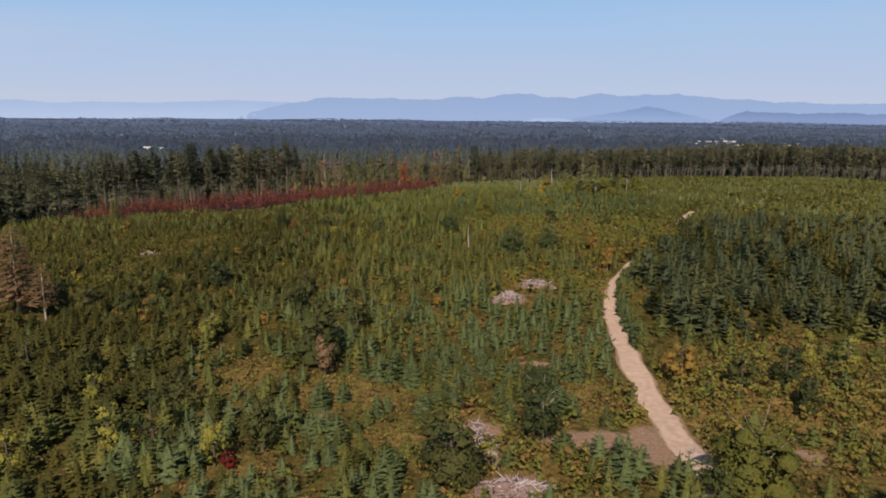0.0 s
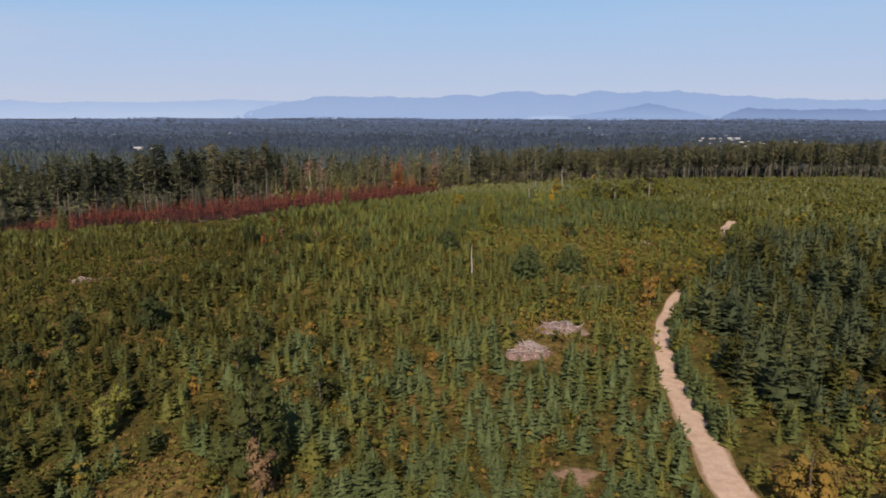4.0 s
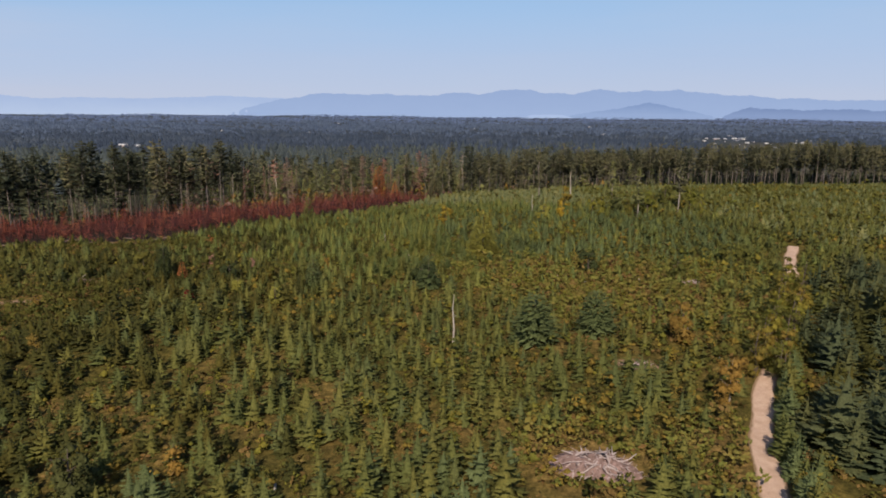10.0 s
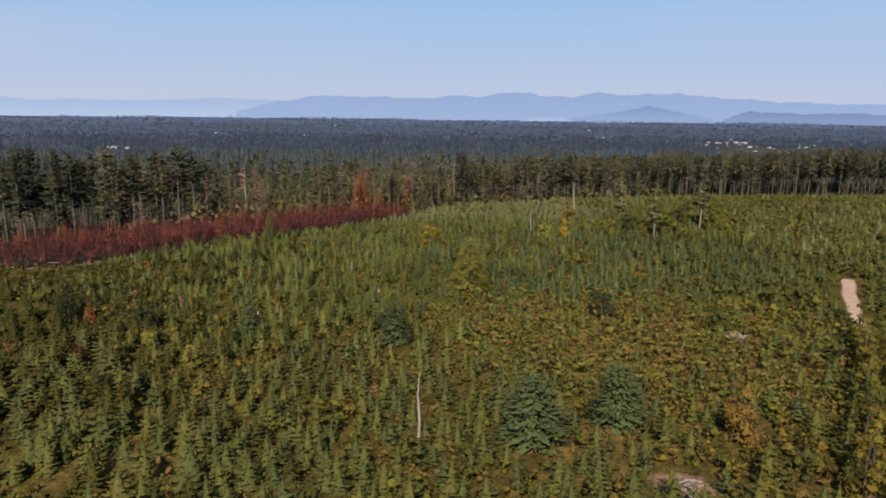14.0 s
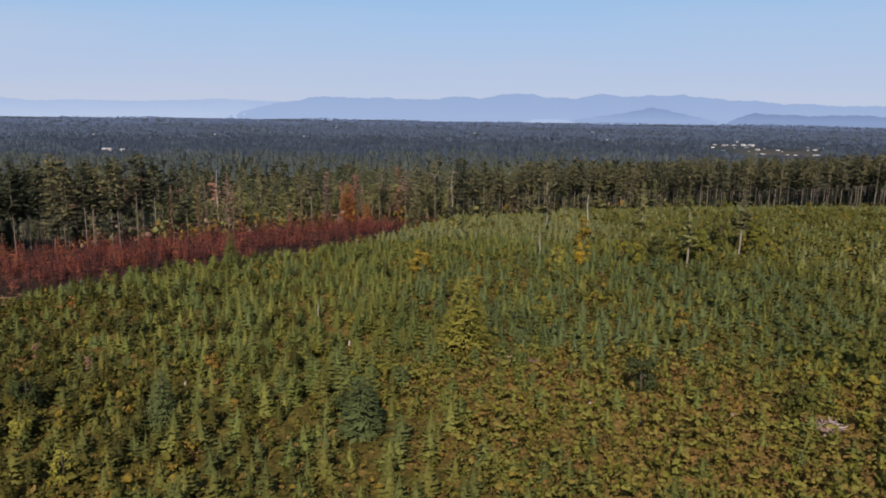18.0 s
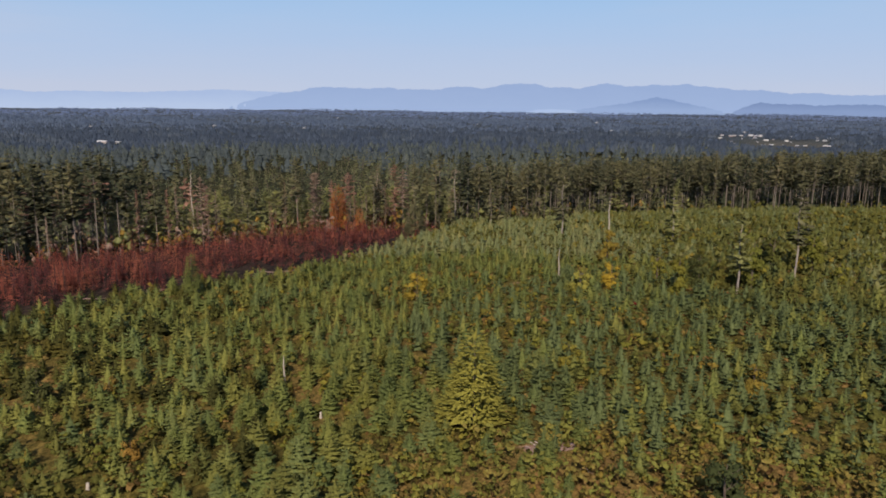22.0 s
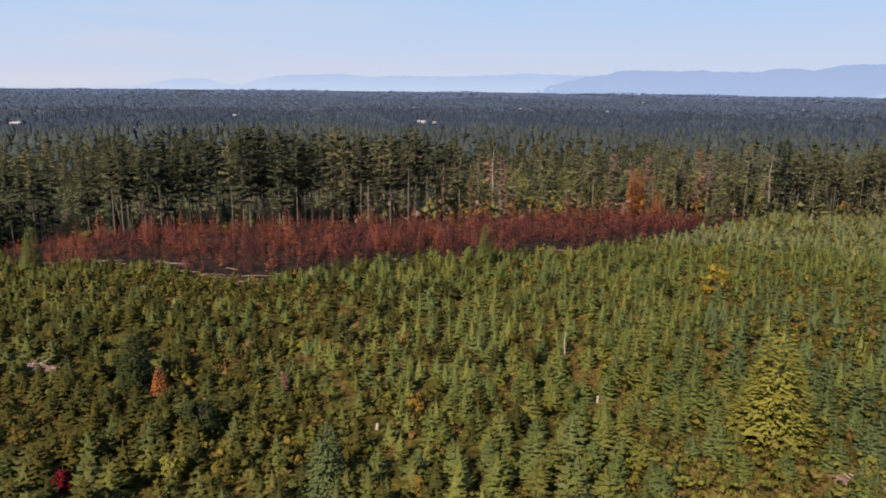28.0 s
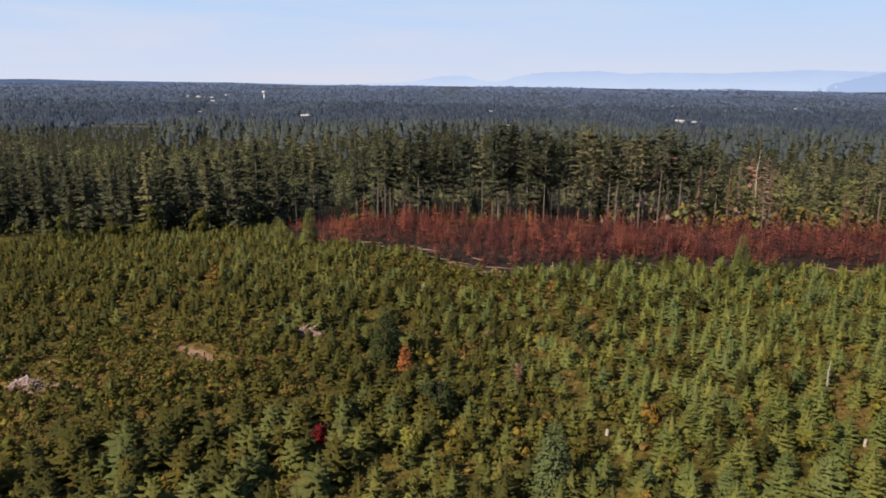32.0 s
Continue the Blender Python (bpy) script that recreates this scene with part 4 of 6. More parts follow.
fir_meshes = []
for crown, trunk in FIR_FINE:
    c = mesh_from("crown", *crown)
    c.materials.append(M_FIR)
    c2 = mesh_from("crown", *crown)
    c2.materials.append(M_BLUE)
    c3 = mesh_from("crown", *crown)
    c3.materials.append(M_DEEP)
    c4 = mesh_from("crown", *crown)
    c4.materials.append(M_FIRMID)
    t = mesh_from("trunk", *trunk)
    t.materials.append(M_BARK)
    fir_meshes.append(((c, c2, c3, c4), t))
for i in np.where(single)[0]:
    crowns, t = fir_meshes[i % len(fir_meshes)]
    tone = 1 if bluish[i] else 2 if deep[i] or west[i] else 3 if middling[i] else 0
    e = thing("young_fir", float(fx[i]), float(fy[i]), "young %s fir tree on the replanted slope" % ("light green", "blue-green", "deep green", "green")[tone], "tree", "young firs of the plantation")
    e.rotation_euler = (0, 0, float(RNG.uniform(0, 6.28)))
    s = float(size[i])
    e.scale = (s * float(RNG.uniform(1.1, 1.5)),) * 2 + (s,)
    part("trunk", t, None, e)
    part("crown", crowns[tone], None, e)
rest = ~single
reach_f = np.hypot(fx - np.interp(fy, [0, 193], [0, 12]), np.maximum(fy - 268, 0))
near_f, far_f = reach_f < 50, reach_f > 95
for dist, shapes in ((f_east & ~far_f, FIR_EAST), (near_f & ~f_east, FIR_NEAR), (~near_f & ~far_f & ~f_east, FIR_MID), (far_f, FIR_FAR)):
    for sel, mat, nm, tone in ((f_east & west, M_EAST, "older_fir_stand", "dark blue-green"), (~f_east & bluish, M_BLUE, "blue_fir_stand", "blue-green"), (f_east & ~west, M_DEEP, "older_fir_stand", "deep green"), (deep & ~bluish, M_DEEP, "dark_fir_stand", "deep green"), (middling & ~bluish, M_FIRMID, "young_fir_stand", "green"), (bright & ~bluish, M_HAZE_FIR if shapes is FIR_FAR else M_FIR, "young_fir_stand", "grey-green" if shapes is FIR_FAR else "light green")):
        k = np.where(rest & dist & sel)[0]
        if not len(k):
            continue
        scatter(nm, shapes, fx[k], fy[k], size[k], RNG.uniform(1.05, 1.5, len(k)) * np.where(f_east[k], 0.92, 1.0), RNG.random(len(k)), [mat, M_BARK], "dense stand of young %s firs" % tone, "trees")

# broad-leaved shrubs between the firs
SHRUB, SHRUB_MID, SHRUB_NEAR = [], [], []
for _ in range(7):
    c, q = clumps(RNG, 2.6, 1.35, 7, 0.12)
    SHRUB.append(only(join([leaf_cloud(RNG, c, q, 9, 0.37), lumps(RNG, c, q, 1, 1.0)])))
    SHRUB_MID.append(only(join([leaf_cloud(RNG, c, q, 17, 0.28), lumps(RNG, c, q, 1, 1.0)])))
    SHRUB_NEAR.append(only(join([leaf_cloud(RNG, c, q, 31, 0.21), lumps(RNG, c, q, 2, 0.8)])))
sx, sy = px[~is_fir], py[~is_fir]
keep = RNG.random(len(sx)) < (0.88 - 0.08 * dry[~is_fir]) * np.where(sx < -35, 0.75, 1.0) * np.interp(sy, [140, 180, 250, 310], [0.42, 1.0, 1.0, 0.6])
ex, ey = spots(-215, 255, 60, 440, 2.7)
ok = in_sight(ex, ey) & ~in_wood(ex, ey) & ~in_burn(ex, ey) & (near_line(ex, ey, TRAIL_LINE) > 2.4) & (blobs(BARE, ex, ey) < 0.3) & clear_of(ex, ey, 0.55) & (blobs(OPEN, ex, ey) < 0.45) & (RNG.random(len(ex)) < np.interp(ey, [140, 185], [0.34, 0.72]) * np.interp(ex, [-60, -30], [0.6, 1.0]) + 0.2 * (blobs(DRY, ex, ey) > 0.2))
sx, sy = np.concatenate([sx[keep], ex[ok]]), np.concatenate([sy[keep], ey[ok]])
open_ground = (sx > 34) & (sy < 124) & (RNG.random(len(sx)) < 0.5)
sx, sy = sx[~open_ground], sy[~open_ground]
s_size = RNG.uniform(0.40, 1.10, len(sx)) * (0.7 + 0.6 * patchy(sx, sy, 0.05, 3.3)) * np.where(blobs(DRY, sx, sy) > 0.3, 0.95, 1.0) * np.where((sx > 62) & (sy > 250), 1.3, 1.0)
tint = np.clip(0.5 * patchy(sx, sy, 0.06, 5.5) + 0.62 * RNG.random(len(sx)) ** 1.6, 0, 0.999)
s_reach = np.hypot(sx - np.interp(sy, [0, 193], [0, 12]), np.maximum(sy - 268, 0))
# more dark leaves towards both sides: local brightness put into shrub colour
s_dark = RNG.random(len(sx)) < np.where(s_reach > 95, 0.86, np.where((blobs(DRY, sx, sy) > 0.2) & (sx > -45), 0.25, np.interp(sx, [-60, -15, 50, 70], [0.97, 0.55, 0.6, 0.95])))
for lo, hi, shapes in ((-1, 50, SHRUB_NEAR), (50, 95, SHRUB_MID), (95, 999, SHRUB)):
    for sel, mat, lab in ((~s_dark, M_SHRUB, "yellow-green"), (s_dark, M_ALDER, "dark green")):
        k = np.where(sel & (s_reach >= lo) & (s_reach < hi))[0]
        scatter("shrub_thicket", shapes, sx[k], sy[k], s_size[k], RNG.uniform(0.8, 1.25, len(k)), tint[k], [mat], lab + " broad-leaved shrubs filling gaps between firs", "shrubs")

BRACKEN = []
for _ in range(5):
    BRACKEN.append(only(leaf_cloud(RNG, [(0, 0, 0.25), (0.5, 0.2, 0.2), (-0.4, 0.4, 0.25)], [0.6, 0.5, 0.5], 8, 0.30, 0.55)))
bx, by = spots(-215, 255, 60, 420, 1.9)
bd = blobs(DRY, bx, by)
ok = in_sight(bx, by) & ~in_wood(bx, by) & ~in_burn(bx, by) & (near_line(bx, by, TRAIL_LINE) > 2.9) & (blobs(BARE, bx, by) < 0.45) & (RNG.random(len(bx)) < np.where(bx < -22, 0.20, 0.26) + 0.25 * bd + 0.40 * glade(bx, by))
bx, by = bx[ok], by[ok]
scatter("bracken_patch", BRACKEN, bx, by, RNG.uniform(0.6, 1.5, len(bx)), RNG.uniform(0.9, 1.5, len(bx)), RNG.random(len(bx)), [M_BRACKEN], "dry brown bracken and tall grass", "undergrowth")

LOW = []
for _ in range(5):
    c, q = clumps(RNG, 1.2, 0.9, 5, 0.1)
    LOW.append(only(join([leaf_cloud(RNG, c, q, 16, 0.18), lumps(RNG, c, q, 2, 0.5)])))
lx, ly = spots(-110, 110, 66, 310, 1.55)
ld = blobs(DRY, lx, ly)
ok = (ld > np.where(lx < -20, 0.45, 0.25)) & (blobs(OPEN, lx, ly) < 0.5) & in_sight(lx, ly) & (near_line(lx, ly, TRAIL_LINE) > 2.2) & (blobs(BARE, lx, ly) < 0.4) & ~in_burn(lx, ly) & (RNG.random(len(lx)) < 0.85)
lx, ly = lx[ok], ly[ok]
mixed = RNG.random(len(lx)) < 0.92
for sel, mat, nm, lab in ((mixed & (lx < -20), M_ALDER, "low_brush", "low green brush on dry ground"), (mixed & (lx >= -20), M_DRYBRUSH, "low_brush", "low yellow-green brush on dry ground"), (~mixed, M_BRACKEN, "bracken_patch", "dry brown bracken on open ground")):
    k = np.where(sel)[0]
    scatter(nm, LOW, lx[k], ly[k], RNG.uniform(0.7, 2.1, len(k)), RNG.uniform(0.9, 1.4, len(k)), RNG.random(len(k)), [mat], lab, "undergrowth")

gx, gy = spots(-80, 72, 84, 175, 0.95)
ok = (blobs(OPEN, gx, gy) > 0.2) & (near_line(gx, gy, TRAIL_LINE) > 2.2) & (RNG.random(len(gx)) < 0.7)
gx, gy = gx[ok], gy[ok]
scatter("grass_tuft", BRACKEN, gx, gy, RNG.uniform(0.35, 0.85, len(gx)), RNG.uniform(0.9, 1.4, len(gx)), RNG.random(len(gx)), [M_DRYBRUSH], "tufts of yellowing grass in small openings", "grass")

# ---------------------------------------------------------------- the burnt strip
RED = [with_trunk(young_crown(RNG, 4.4, r, 44, False, (0.09, 0.16)), conifer_trunk(4.6, 0.05, 0, 3)) for r in (1.05, 1.3, 0.95, 1.2)]
rx, ry = spots(-186, 13, 298, 440, 1.75)
depth = ry - line_y(BURN_FRONT, rx)
ok = in_burn(rx, ry) & (depth > 2) & (RNG.random(len(rx)) < np.clip(0.12 + depth / 24 + 0.5 * (rx < -140), 0, 0.85) * (0.35 + 0.9 * patchy(rx, ry, 0.14, 6.1))) & clear_of(rx, ry)
rx, ry, depth = rx[ok], ry[ok], depth[ok]
r_size = (0.45 + 1.0 * RNG.random(len(rx)) ** 1.5) * np.clip(0.6 + depth / 60, 0.6, 1.05)
rt = np.clip(0.6 * patchy(rx, ry, 0.12, 2.2) + RNG.uniform(0, 0.45, len(rx)), 0, 0.999)
near_r = np.argsort(np.hypot(rx + 55, (ry - 340) * 1.5))
one = np.zeros(len(rx), bool)
one[near_r[:140]] = True
red_meshes = []
for r in (1.1, 1.3, 1.0, 1.2):
    c = mesh_from("crown", *young_crown(RNG, 4.6, r * 1.1, 70, True, (0.06, 0.11)))
    c.materials.append(M_RED)
    c2 = mesh_from("crown", *young_crown(RNG, 4.2, r, 60, True, (0.05, 0.09)))
    c2.materials.append(M_EMBER)
    t = mesh_from("trunk", *conifer_trunk(5.0, 0.07))
    t.materials.append(M_CHAR)
    red_meshes.append((c, t, c2))
glow = 0.55 * patchy(rx, ry, 0.17, 3.7) + 0.45 * patchy(rx, ry, 0.41, 1.9) + RNG.uniform(-0.2, 0.2, len(rx)) + 0.22 * smooth(14, 2, ry - line_y(BURN_FRONT, rx)) > 0.52
for i in np.where(one)[0]:
    c, t, c2 = red_meshes[i % 4]
    e = thing("scorched_fir", float(rx[i]), float(ry[i]), "scorched young fir with rust-red needles" if glow[i] else "charred young fir with bare maroon twigs", "tree", "scorched firs of the burnt strip")
    e.rotation_euler = (0, 0, float(RNG.uniform(0, 6.28)))
    e.scale = (float(r_size[i]),) * 3
    part("trunk", t, None, e)
    part("crown", c if glow[i] else c2, None, e)
for sel, mat, nm, lab, sq in ((glow, M_RED, "scorched_fir_stand", "stand of scorched young firs with rust-red needles", 1.08), (~glow, M_EMBER, "charred_fir_stand", "stand of charred young firs with bare maroon twigs", 0.85)):
    k = np.where(~one & sel)[0]
    scatter(nm, RED, rx[k], ry[k], r_size[k] * sq, RNG.uniform(0.9, 1.3, len(k)), rt[k], [mat, M_CHAR], lab, "trees")

# half-grown scorched saplings against the wood
for k in range(34):
    x = -168 + 5.1 * k + float(RNG.uniform(-1.5, 1.5))
    y = float(line_y(WOOD_EDGE, x)) - float(RNG.uniform(0.5, 5))
    c, t, _ = red_meshes[k % 4]
    e = thing("scorched_fir", x, y, "taller scorched fir with orange-brown needles by the wood", "tree", "scorched firs of the burnt strip")
    q = float(RNG.uniform(1.1, 1.9))
    e.scale = (q * 0.95, q * 0.95, q)
    part("trunk", t, None, e)
    part("crown", c, None, e)

# ---------------------------------------------------------------- the tall wood
TALL = [(old_crown(RNG, 30.0, r * 1.22, b, int(n * 1.4), 11, 1.05), conifer_trunk(30.0, 0.20, ln)) for r, b, n, ln in ((3.3, 0.46, 34, 0.01), (3.8, 0.38, 40, -0.01), (3.0, 0.58, 28, 0.015), (3.6, 0.28, 44, 0), (3.1, 0.52, 32, -0.015), (4.1, 0.44, 38, 0.005), (3.2, 0.18, 48, 0.0))]
TALL_FAR = [with_trunk(old_crown(RNG, 30.0, r * 1.2, b, n, 5, 2.0), conifer_trunk(30.0, 0.17, 0, 4)) for r, b, n in ((3.4, 0.50, 20), (3.8, 0.42, 24), (3.1, 0.58, 18), (3.6, 0.36, 26))]
TALL_LOW = [(old_crown(RNG, 30.0, r, b, 66, 6, 1.7, 0.75), conifer_trunk(30.0, 0.25)) for r, b in ((5.2, 0.06), (4.6, 0.12), (5.8, 0.08))]
LOW_FAR = [with_trunk(old_crown(RNG, 30.0, r, b, 34, 5, 2.4, 0.6), conifer_trunk(30.0, 0.25, 0, 4)) for r, b in ((5.0, 0.08), (5.6, 0.14), (4.6, 0.10))]
tx, ty = spots(-430, 430, 190, 640, 4.9, 0.46)
edge = line_y(WOOD_EDGE, tx)
back = ty - edge
ok = (back > 0.5) & (back < 100) & clear_of(tx, ty) & ~((tx < -300) & (ty < 215))
ok &= ~((tx > -95) & (tx < 22) & (back > 13) & (RNG.random(len(tx)) < np.interp(tx, [-95, -65], [0.6, 0.9]))) & ~((tx > -215) & (tx < -150) & (back > 70))
tx, ty, back = tx[ok], ty[ok], back[ok]
thin = RNG.random(len(tx)) < np.where(back < 10, 0.62, 0.80) * np.interp(tx, [-75, -50, 5, 30], [1.0, 0.9, 0.9, 1.0]) * (0.55 + 0.9 * patchy(tx, ty, 0.13, 5.2))
tx, ty, back = tx[thin], ty[thin], back[thin]
left = tx < -184
keep = (~left & ((back < 45) | (RNG.random(len(tx)) < 0.55))) | (left & (RNG.random(len(tx)) < np.where(back < 30, 0.50, 0.30)))
tx, ty, back, left = tx[keep], ty[keep], back[keep], left[keep]
height = (0.80 + 0.22 * RNG.random(len(tx)) ** 0.7) * (0.90 + 0.18 * patchy(tx, ty, 0.10, 8.2)) * np.interp(tx, [-330, -230, -190, -150, 0, 40, 120, 250, 420], [0.82, 0.86, 0.88, 1.02, 0.92, 0.80, 0.86, 0.92, 0.85]) * np.interp(back, [0, 16, 40, 100], [1.0, 1.0, 0.92, 0.82])
scorch = (tx > -112) & (tx < 8) & (back < 34) & (RNG.random(len(tx)) < np.interp(tx, [-112, -82, -66, 4, 12], [0.1, 0.5, 0.95, 0.95, 0.5]))
front = (back < 17) & (tx > -280) & (tx < 250)
cand = np.where(front)[0]
cand = cand[np.argsort(back[cand])][:255]
single_t = np.zeros(len(tx), bool)
single_t[cand] = True
# share of trees in the dark needles that carry the wood's shade
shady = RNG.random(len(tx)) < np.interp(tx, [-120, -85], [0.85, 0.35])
tall_meshes = []
SPINDLY = [(old_crown(RNG, 30.0, r, b, 80, 5, 0.85, 0.8, 0.45), conifer_trunk(30.0, 0.22, ln)) for r, b, ln in ((2.9, 0.10, 0.02), (2.4, 0.22, -0.02), (3.4, 0.06, 0.0))]
for crown, trunk in TALL + TALL_LOW + SPINDLY:
    row = []
    for mat in (M_OLD, M_SCORCH, M_GREYTWIG, M_DARKSHADE):
        c = mesh_from("crown", *crown)
        c.materials.append(mat)
        row.append(c)
    t = mesh_from("trunk", *trunk)
    t.materials.append(M_OLDBARK)
    tall_meshes.append((row, t))
for i in np.where(single_t)[0]:
    row, t = tall_meshes[(0, 2, 4, 5)[i % 4] if tx[i] > 45 else i % 7] if tx[i] > -184 else tall_meshes[7 + i % 3]
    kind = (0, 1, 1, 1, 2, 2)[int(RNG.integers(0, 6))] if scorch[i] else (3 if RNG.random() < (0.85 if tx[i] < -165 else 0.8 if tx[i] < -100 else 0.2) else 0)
    label = ("tall dark fir with bare pale lower trunk", "tall scorched fir with dead brown needles", "tall dead fir with bare grey-brown twigs", "dark fir with wood shade in its needle colour")[kind]
    e = thing("tall_fir", float(tx[i]), float(ty[i]), label, "tree", "tall firs along the wood edge")
    e.rotation_euler = (0, 0, float(RNG.uniform(0, 6.28)))
    s = float(height[i]) * (0.80 if scorch[i] else 1.0)
    if scorch[i] and kind and i % 4:
        row, t = tall_meshes[10 + i % 3]
        s *= float(RNG.uniform(0.5, 0.9))
    e.scale = (s * 1.05, s * 1.05, s)
    part("trunk", t, None, e)
    part("crown", row[kind], None, e)
for sel, mat, nm, lab in ((~single_t & ~scorch & (tx > -186) & ~shady, M_OLD, "tall_fir_wood", "tall dark fir wood with bare pale trunks"), (~single_t & ~scorch & (tx > -186) & shady, M_DARKSHADE, "cedar_wood", "firs deep in the wood, shade put into their colour"), (~single_t & ~scorch & (tx <= -186), M_DARKSHADE, "mixed_fir_wood", "dark fir wood with boughs to the ground"), (~single_t & scorch, M_SCORCH, "scorched_wood", "scorched brown firs inside the wood edge")):
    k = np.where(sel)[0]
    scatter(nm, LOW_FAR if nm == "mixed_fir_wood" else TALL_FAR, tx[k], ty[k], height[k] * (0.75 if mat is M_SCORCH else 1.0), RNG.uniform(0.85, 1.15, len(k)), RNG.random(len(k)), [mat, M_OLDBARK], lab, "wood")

# half-grown wood behind the scorched row
hx_, hy_ = spots(-98, 26, 360, 540, 4.6)
hb = hy_ - line_y(WOOD_EDGE, hx_)
ok = (hb > 9) & (hb < 100) & (RNG.random(len(hx_)) < np.interp(hx_, [-98, -70, 0, 26], [0.25, 0.5, 0.5, 0.4]))
hx_, hy_ = hx_[ok], hy_[ok]
tone = RNG.random(len(hx_))
for sel, mat, lab in ((tone < 0.72, M_LIGHTWOOD, "light green half-grown wood behind scorched trunks"), (tone >= 0.72, M_OLD, "olive green half-grown wood behind scorched trunks")):
    k = np.where(sel)[0]
    scatter("half_grown_wood", LOW_FAR, hx_[k], hy_[k], RNG.uniform(0.30, 0.55, len(k)), RNG.uniform(1.0, 1.5, len(k)), RNG.random(len(k)), [mat, M_OLDBARK], lab, "wood")

# half-grown trees before the wood beyond the burnt strip
jx = np.linspace(8, 128, 44) + RNG.uniform(-2, 2, 44)
jy = line_y(WOOD_EDGE, jx) - RNG.uniform(-3, 9, 44)
tone = RNG.random(44) < np.interp(jx, [20, 90], [0.6, 0.25])
for sel, mat, lab in ((tone, M_LIGHTWOOD, "light green half-grown trees before the wood edge"), (~tone, M_OLD, "olive half-grown trees before the wood edge")):
    k = np.where(sel & clear_of(jx, jy))[0]
    scatter("half_grown_wood", LOW_FAR, jx[k], jy[k], RNG.uniform(0.18, 0.52, len(k)), RNG.uniform(0.9, 1.5, len(k)), RNG.random(len(k)), [mat, M_OLDBARK], lab, "wood")

# pale brush and half-grown trees in the thin wood behind the burnt strip
vx, vy = spots(-175, 120, 300, 560, 4.2)
vb = vy - line_y(WOOD_EDGE, vx)
ok = (vb > 1) & (vb < 46) & (RNG.random(len(vx)) < np.interp(vx, [-175, -112, -75, 20, 60, 120], [0.05, 0.08, 0.75, 0.7, 0.4, 0.25]))
vx, vy = vx[ok], vy[ok]
tone = RNG.random(len(vx))
for sel, mat, nm, lab in ((tone < 0.45, M_LIGHTWOOD, "understory", "light green half-grown trees between scorched trunks"), ((tone >= 0.45) & (tone < 0.75), M_RUST, "understory", "rusty brown brush between scorched trunks"), (tone >= 0.75, M_GREYTWIG, "dead_brush", "grey-brown dead brush between scorched trunks")):
    k = np.where(sel)[0]
    scatter(nm, SHRUB_MID, vx[k], vy[k], RNG.uniform(0.9, 3.0, len(k)), RNG.uniform(0.7, 1.0, len(k)), RNG.random(len(k)), [mat], lab, "shrubs")

# fill saplings between the trunks, dark to stand in for the wood's shade
qx, qy = spots(-330, 330, 190, 540, 5.2)
qb = qy - line_y(WOOD_EDGE, qx)
ok = (qb > 7) & (qb < 34) & (RNG.random(len(qx)) < np.interp(qx, [-190, -170, -96, -95], [0.6, 0.10, 0.10, 0.6])) & ~((qx > -95) & (qx < 25))
scatter("sapling_stand", FIR_FAR, qx[ok], qy[ok], RNG.uniform(0.8, 2.6, ok.sum()), RNG.uniform(0.8, 1.1, ok.sum()), RNG.random(ok.sum()), [M_DARKSHADE, M_BARK], "fill saplings between the trunks, wood shade in their colour", "trees")

# low growth under the wood edge
ux, uy = spots(-330, 330, 200, 520, 5.0)
ub = uy - line_y(WOOD_EDGE, ux)
ok = (ub > -3) & (ub < 26) & ~in_burn(ux, uy) & (RNG.random(len(ux)) < np.interp(ux, [-190, -170, -100, -60], [0.55, 0.12, 0.12, 0.55]))
scatter("undergrowth", SHRUB, ux[ok], uy[ok], RNG.uniform(0.8, 2.2, ok.sum()), RNG.uniform(0.8, 1.1, ok.sum()), RNG.uniform(0.75, 1.0, ok.sum()), [M_ALDER], "green saplings and shrubs under the wood edge", "shrubs")

# ---------------------------------------------------------------- woods of the plain
HOUSES = [(-655, 1590, 0, 1.7), (-630, 1600, 1, 1.5), (-670, 1612, 0, 1.2), (331, 1384, 1, 1.0), (-1658, 1073, 1, 1.4), (-1241, 1094, 1, 1.8), (-1262, 1100, 1, 1.4), (-1161, 1279, 1, 1.0), (-930, 1368, 1, 1.8), (-945, 1380, 1, 1.4), (648, 3215, 1, 1.0), (-458, 3362, 1, 0.9), (126, 2755, 1, 0.9), (-949, 1086, 1, 1.5), (-935, 1096, 1, 1.1), (-2585, 1560, 1, 2.0), (-2540, 1590, 1, 1.6), (-2630, 1540, 1, 1.8), (-2228, 1423, 1, 1.3), (-2006, 1715, 1, 1.2), (-2060, 1700, 1, 1.0), (-2666, 1720, 1, 1.6), (-617, 981, 1, 1.0)]
for k in range(15):
    rad, az = 1000 + 1700 * float(RNG.random()), radians(-30 + 5.6 * k + 4 * float(RNG.random()))
    HOUSES.append((12 - math.sin(az) * rad, 177 + math.cos(az) * rad, 1, 0.6 + 0.5 * float(RNG.random())))
for k in range(46):
    f = float(RNG.random())
    rad = 1790 + 330 * float(RNG.random()) if k % 3 else 1765
    az = radians(-20.6 - 7.6 * f)
    HOUSES.append((12 - math.sin(az) * rad, 177 + math.cos(az) * rad, 1 if k % 4 else 0, 0.5 + 0.8 * float(RNG.random()) ** 2))


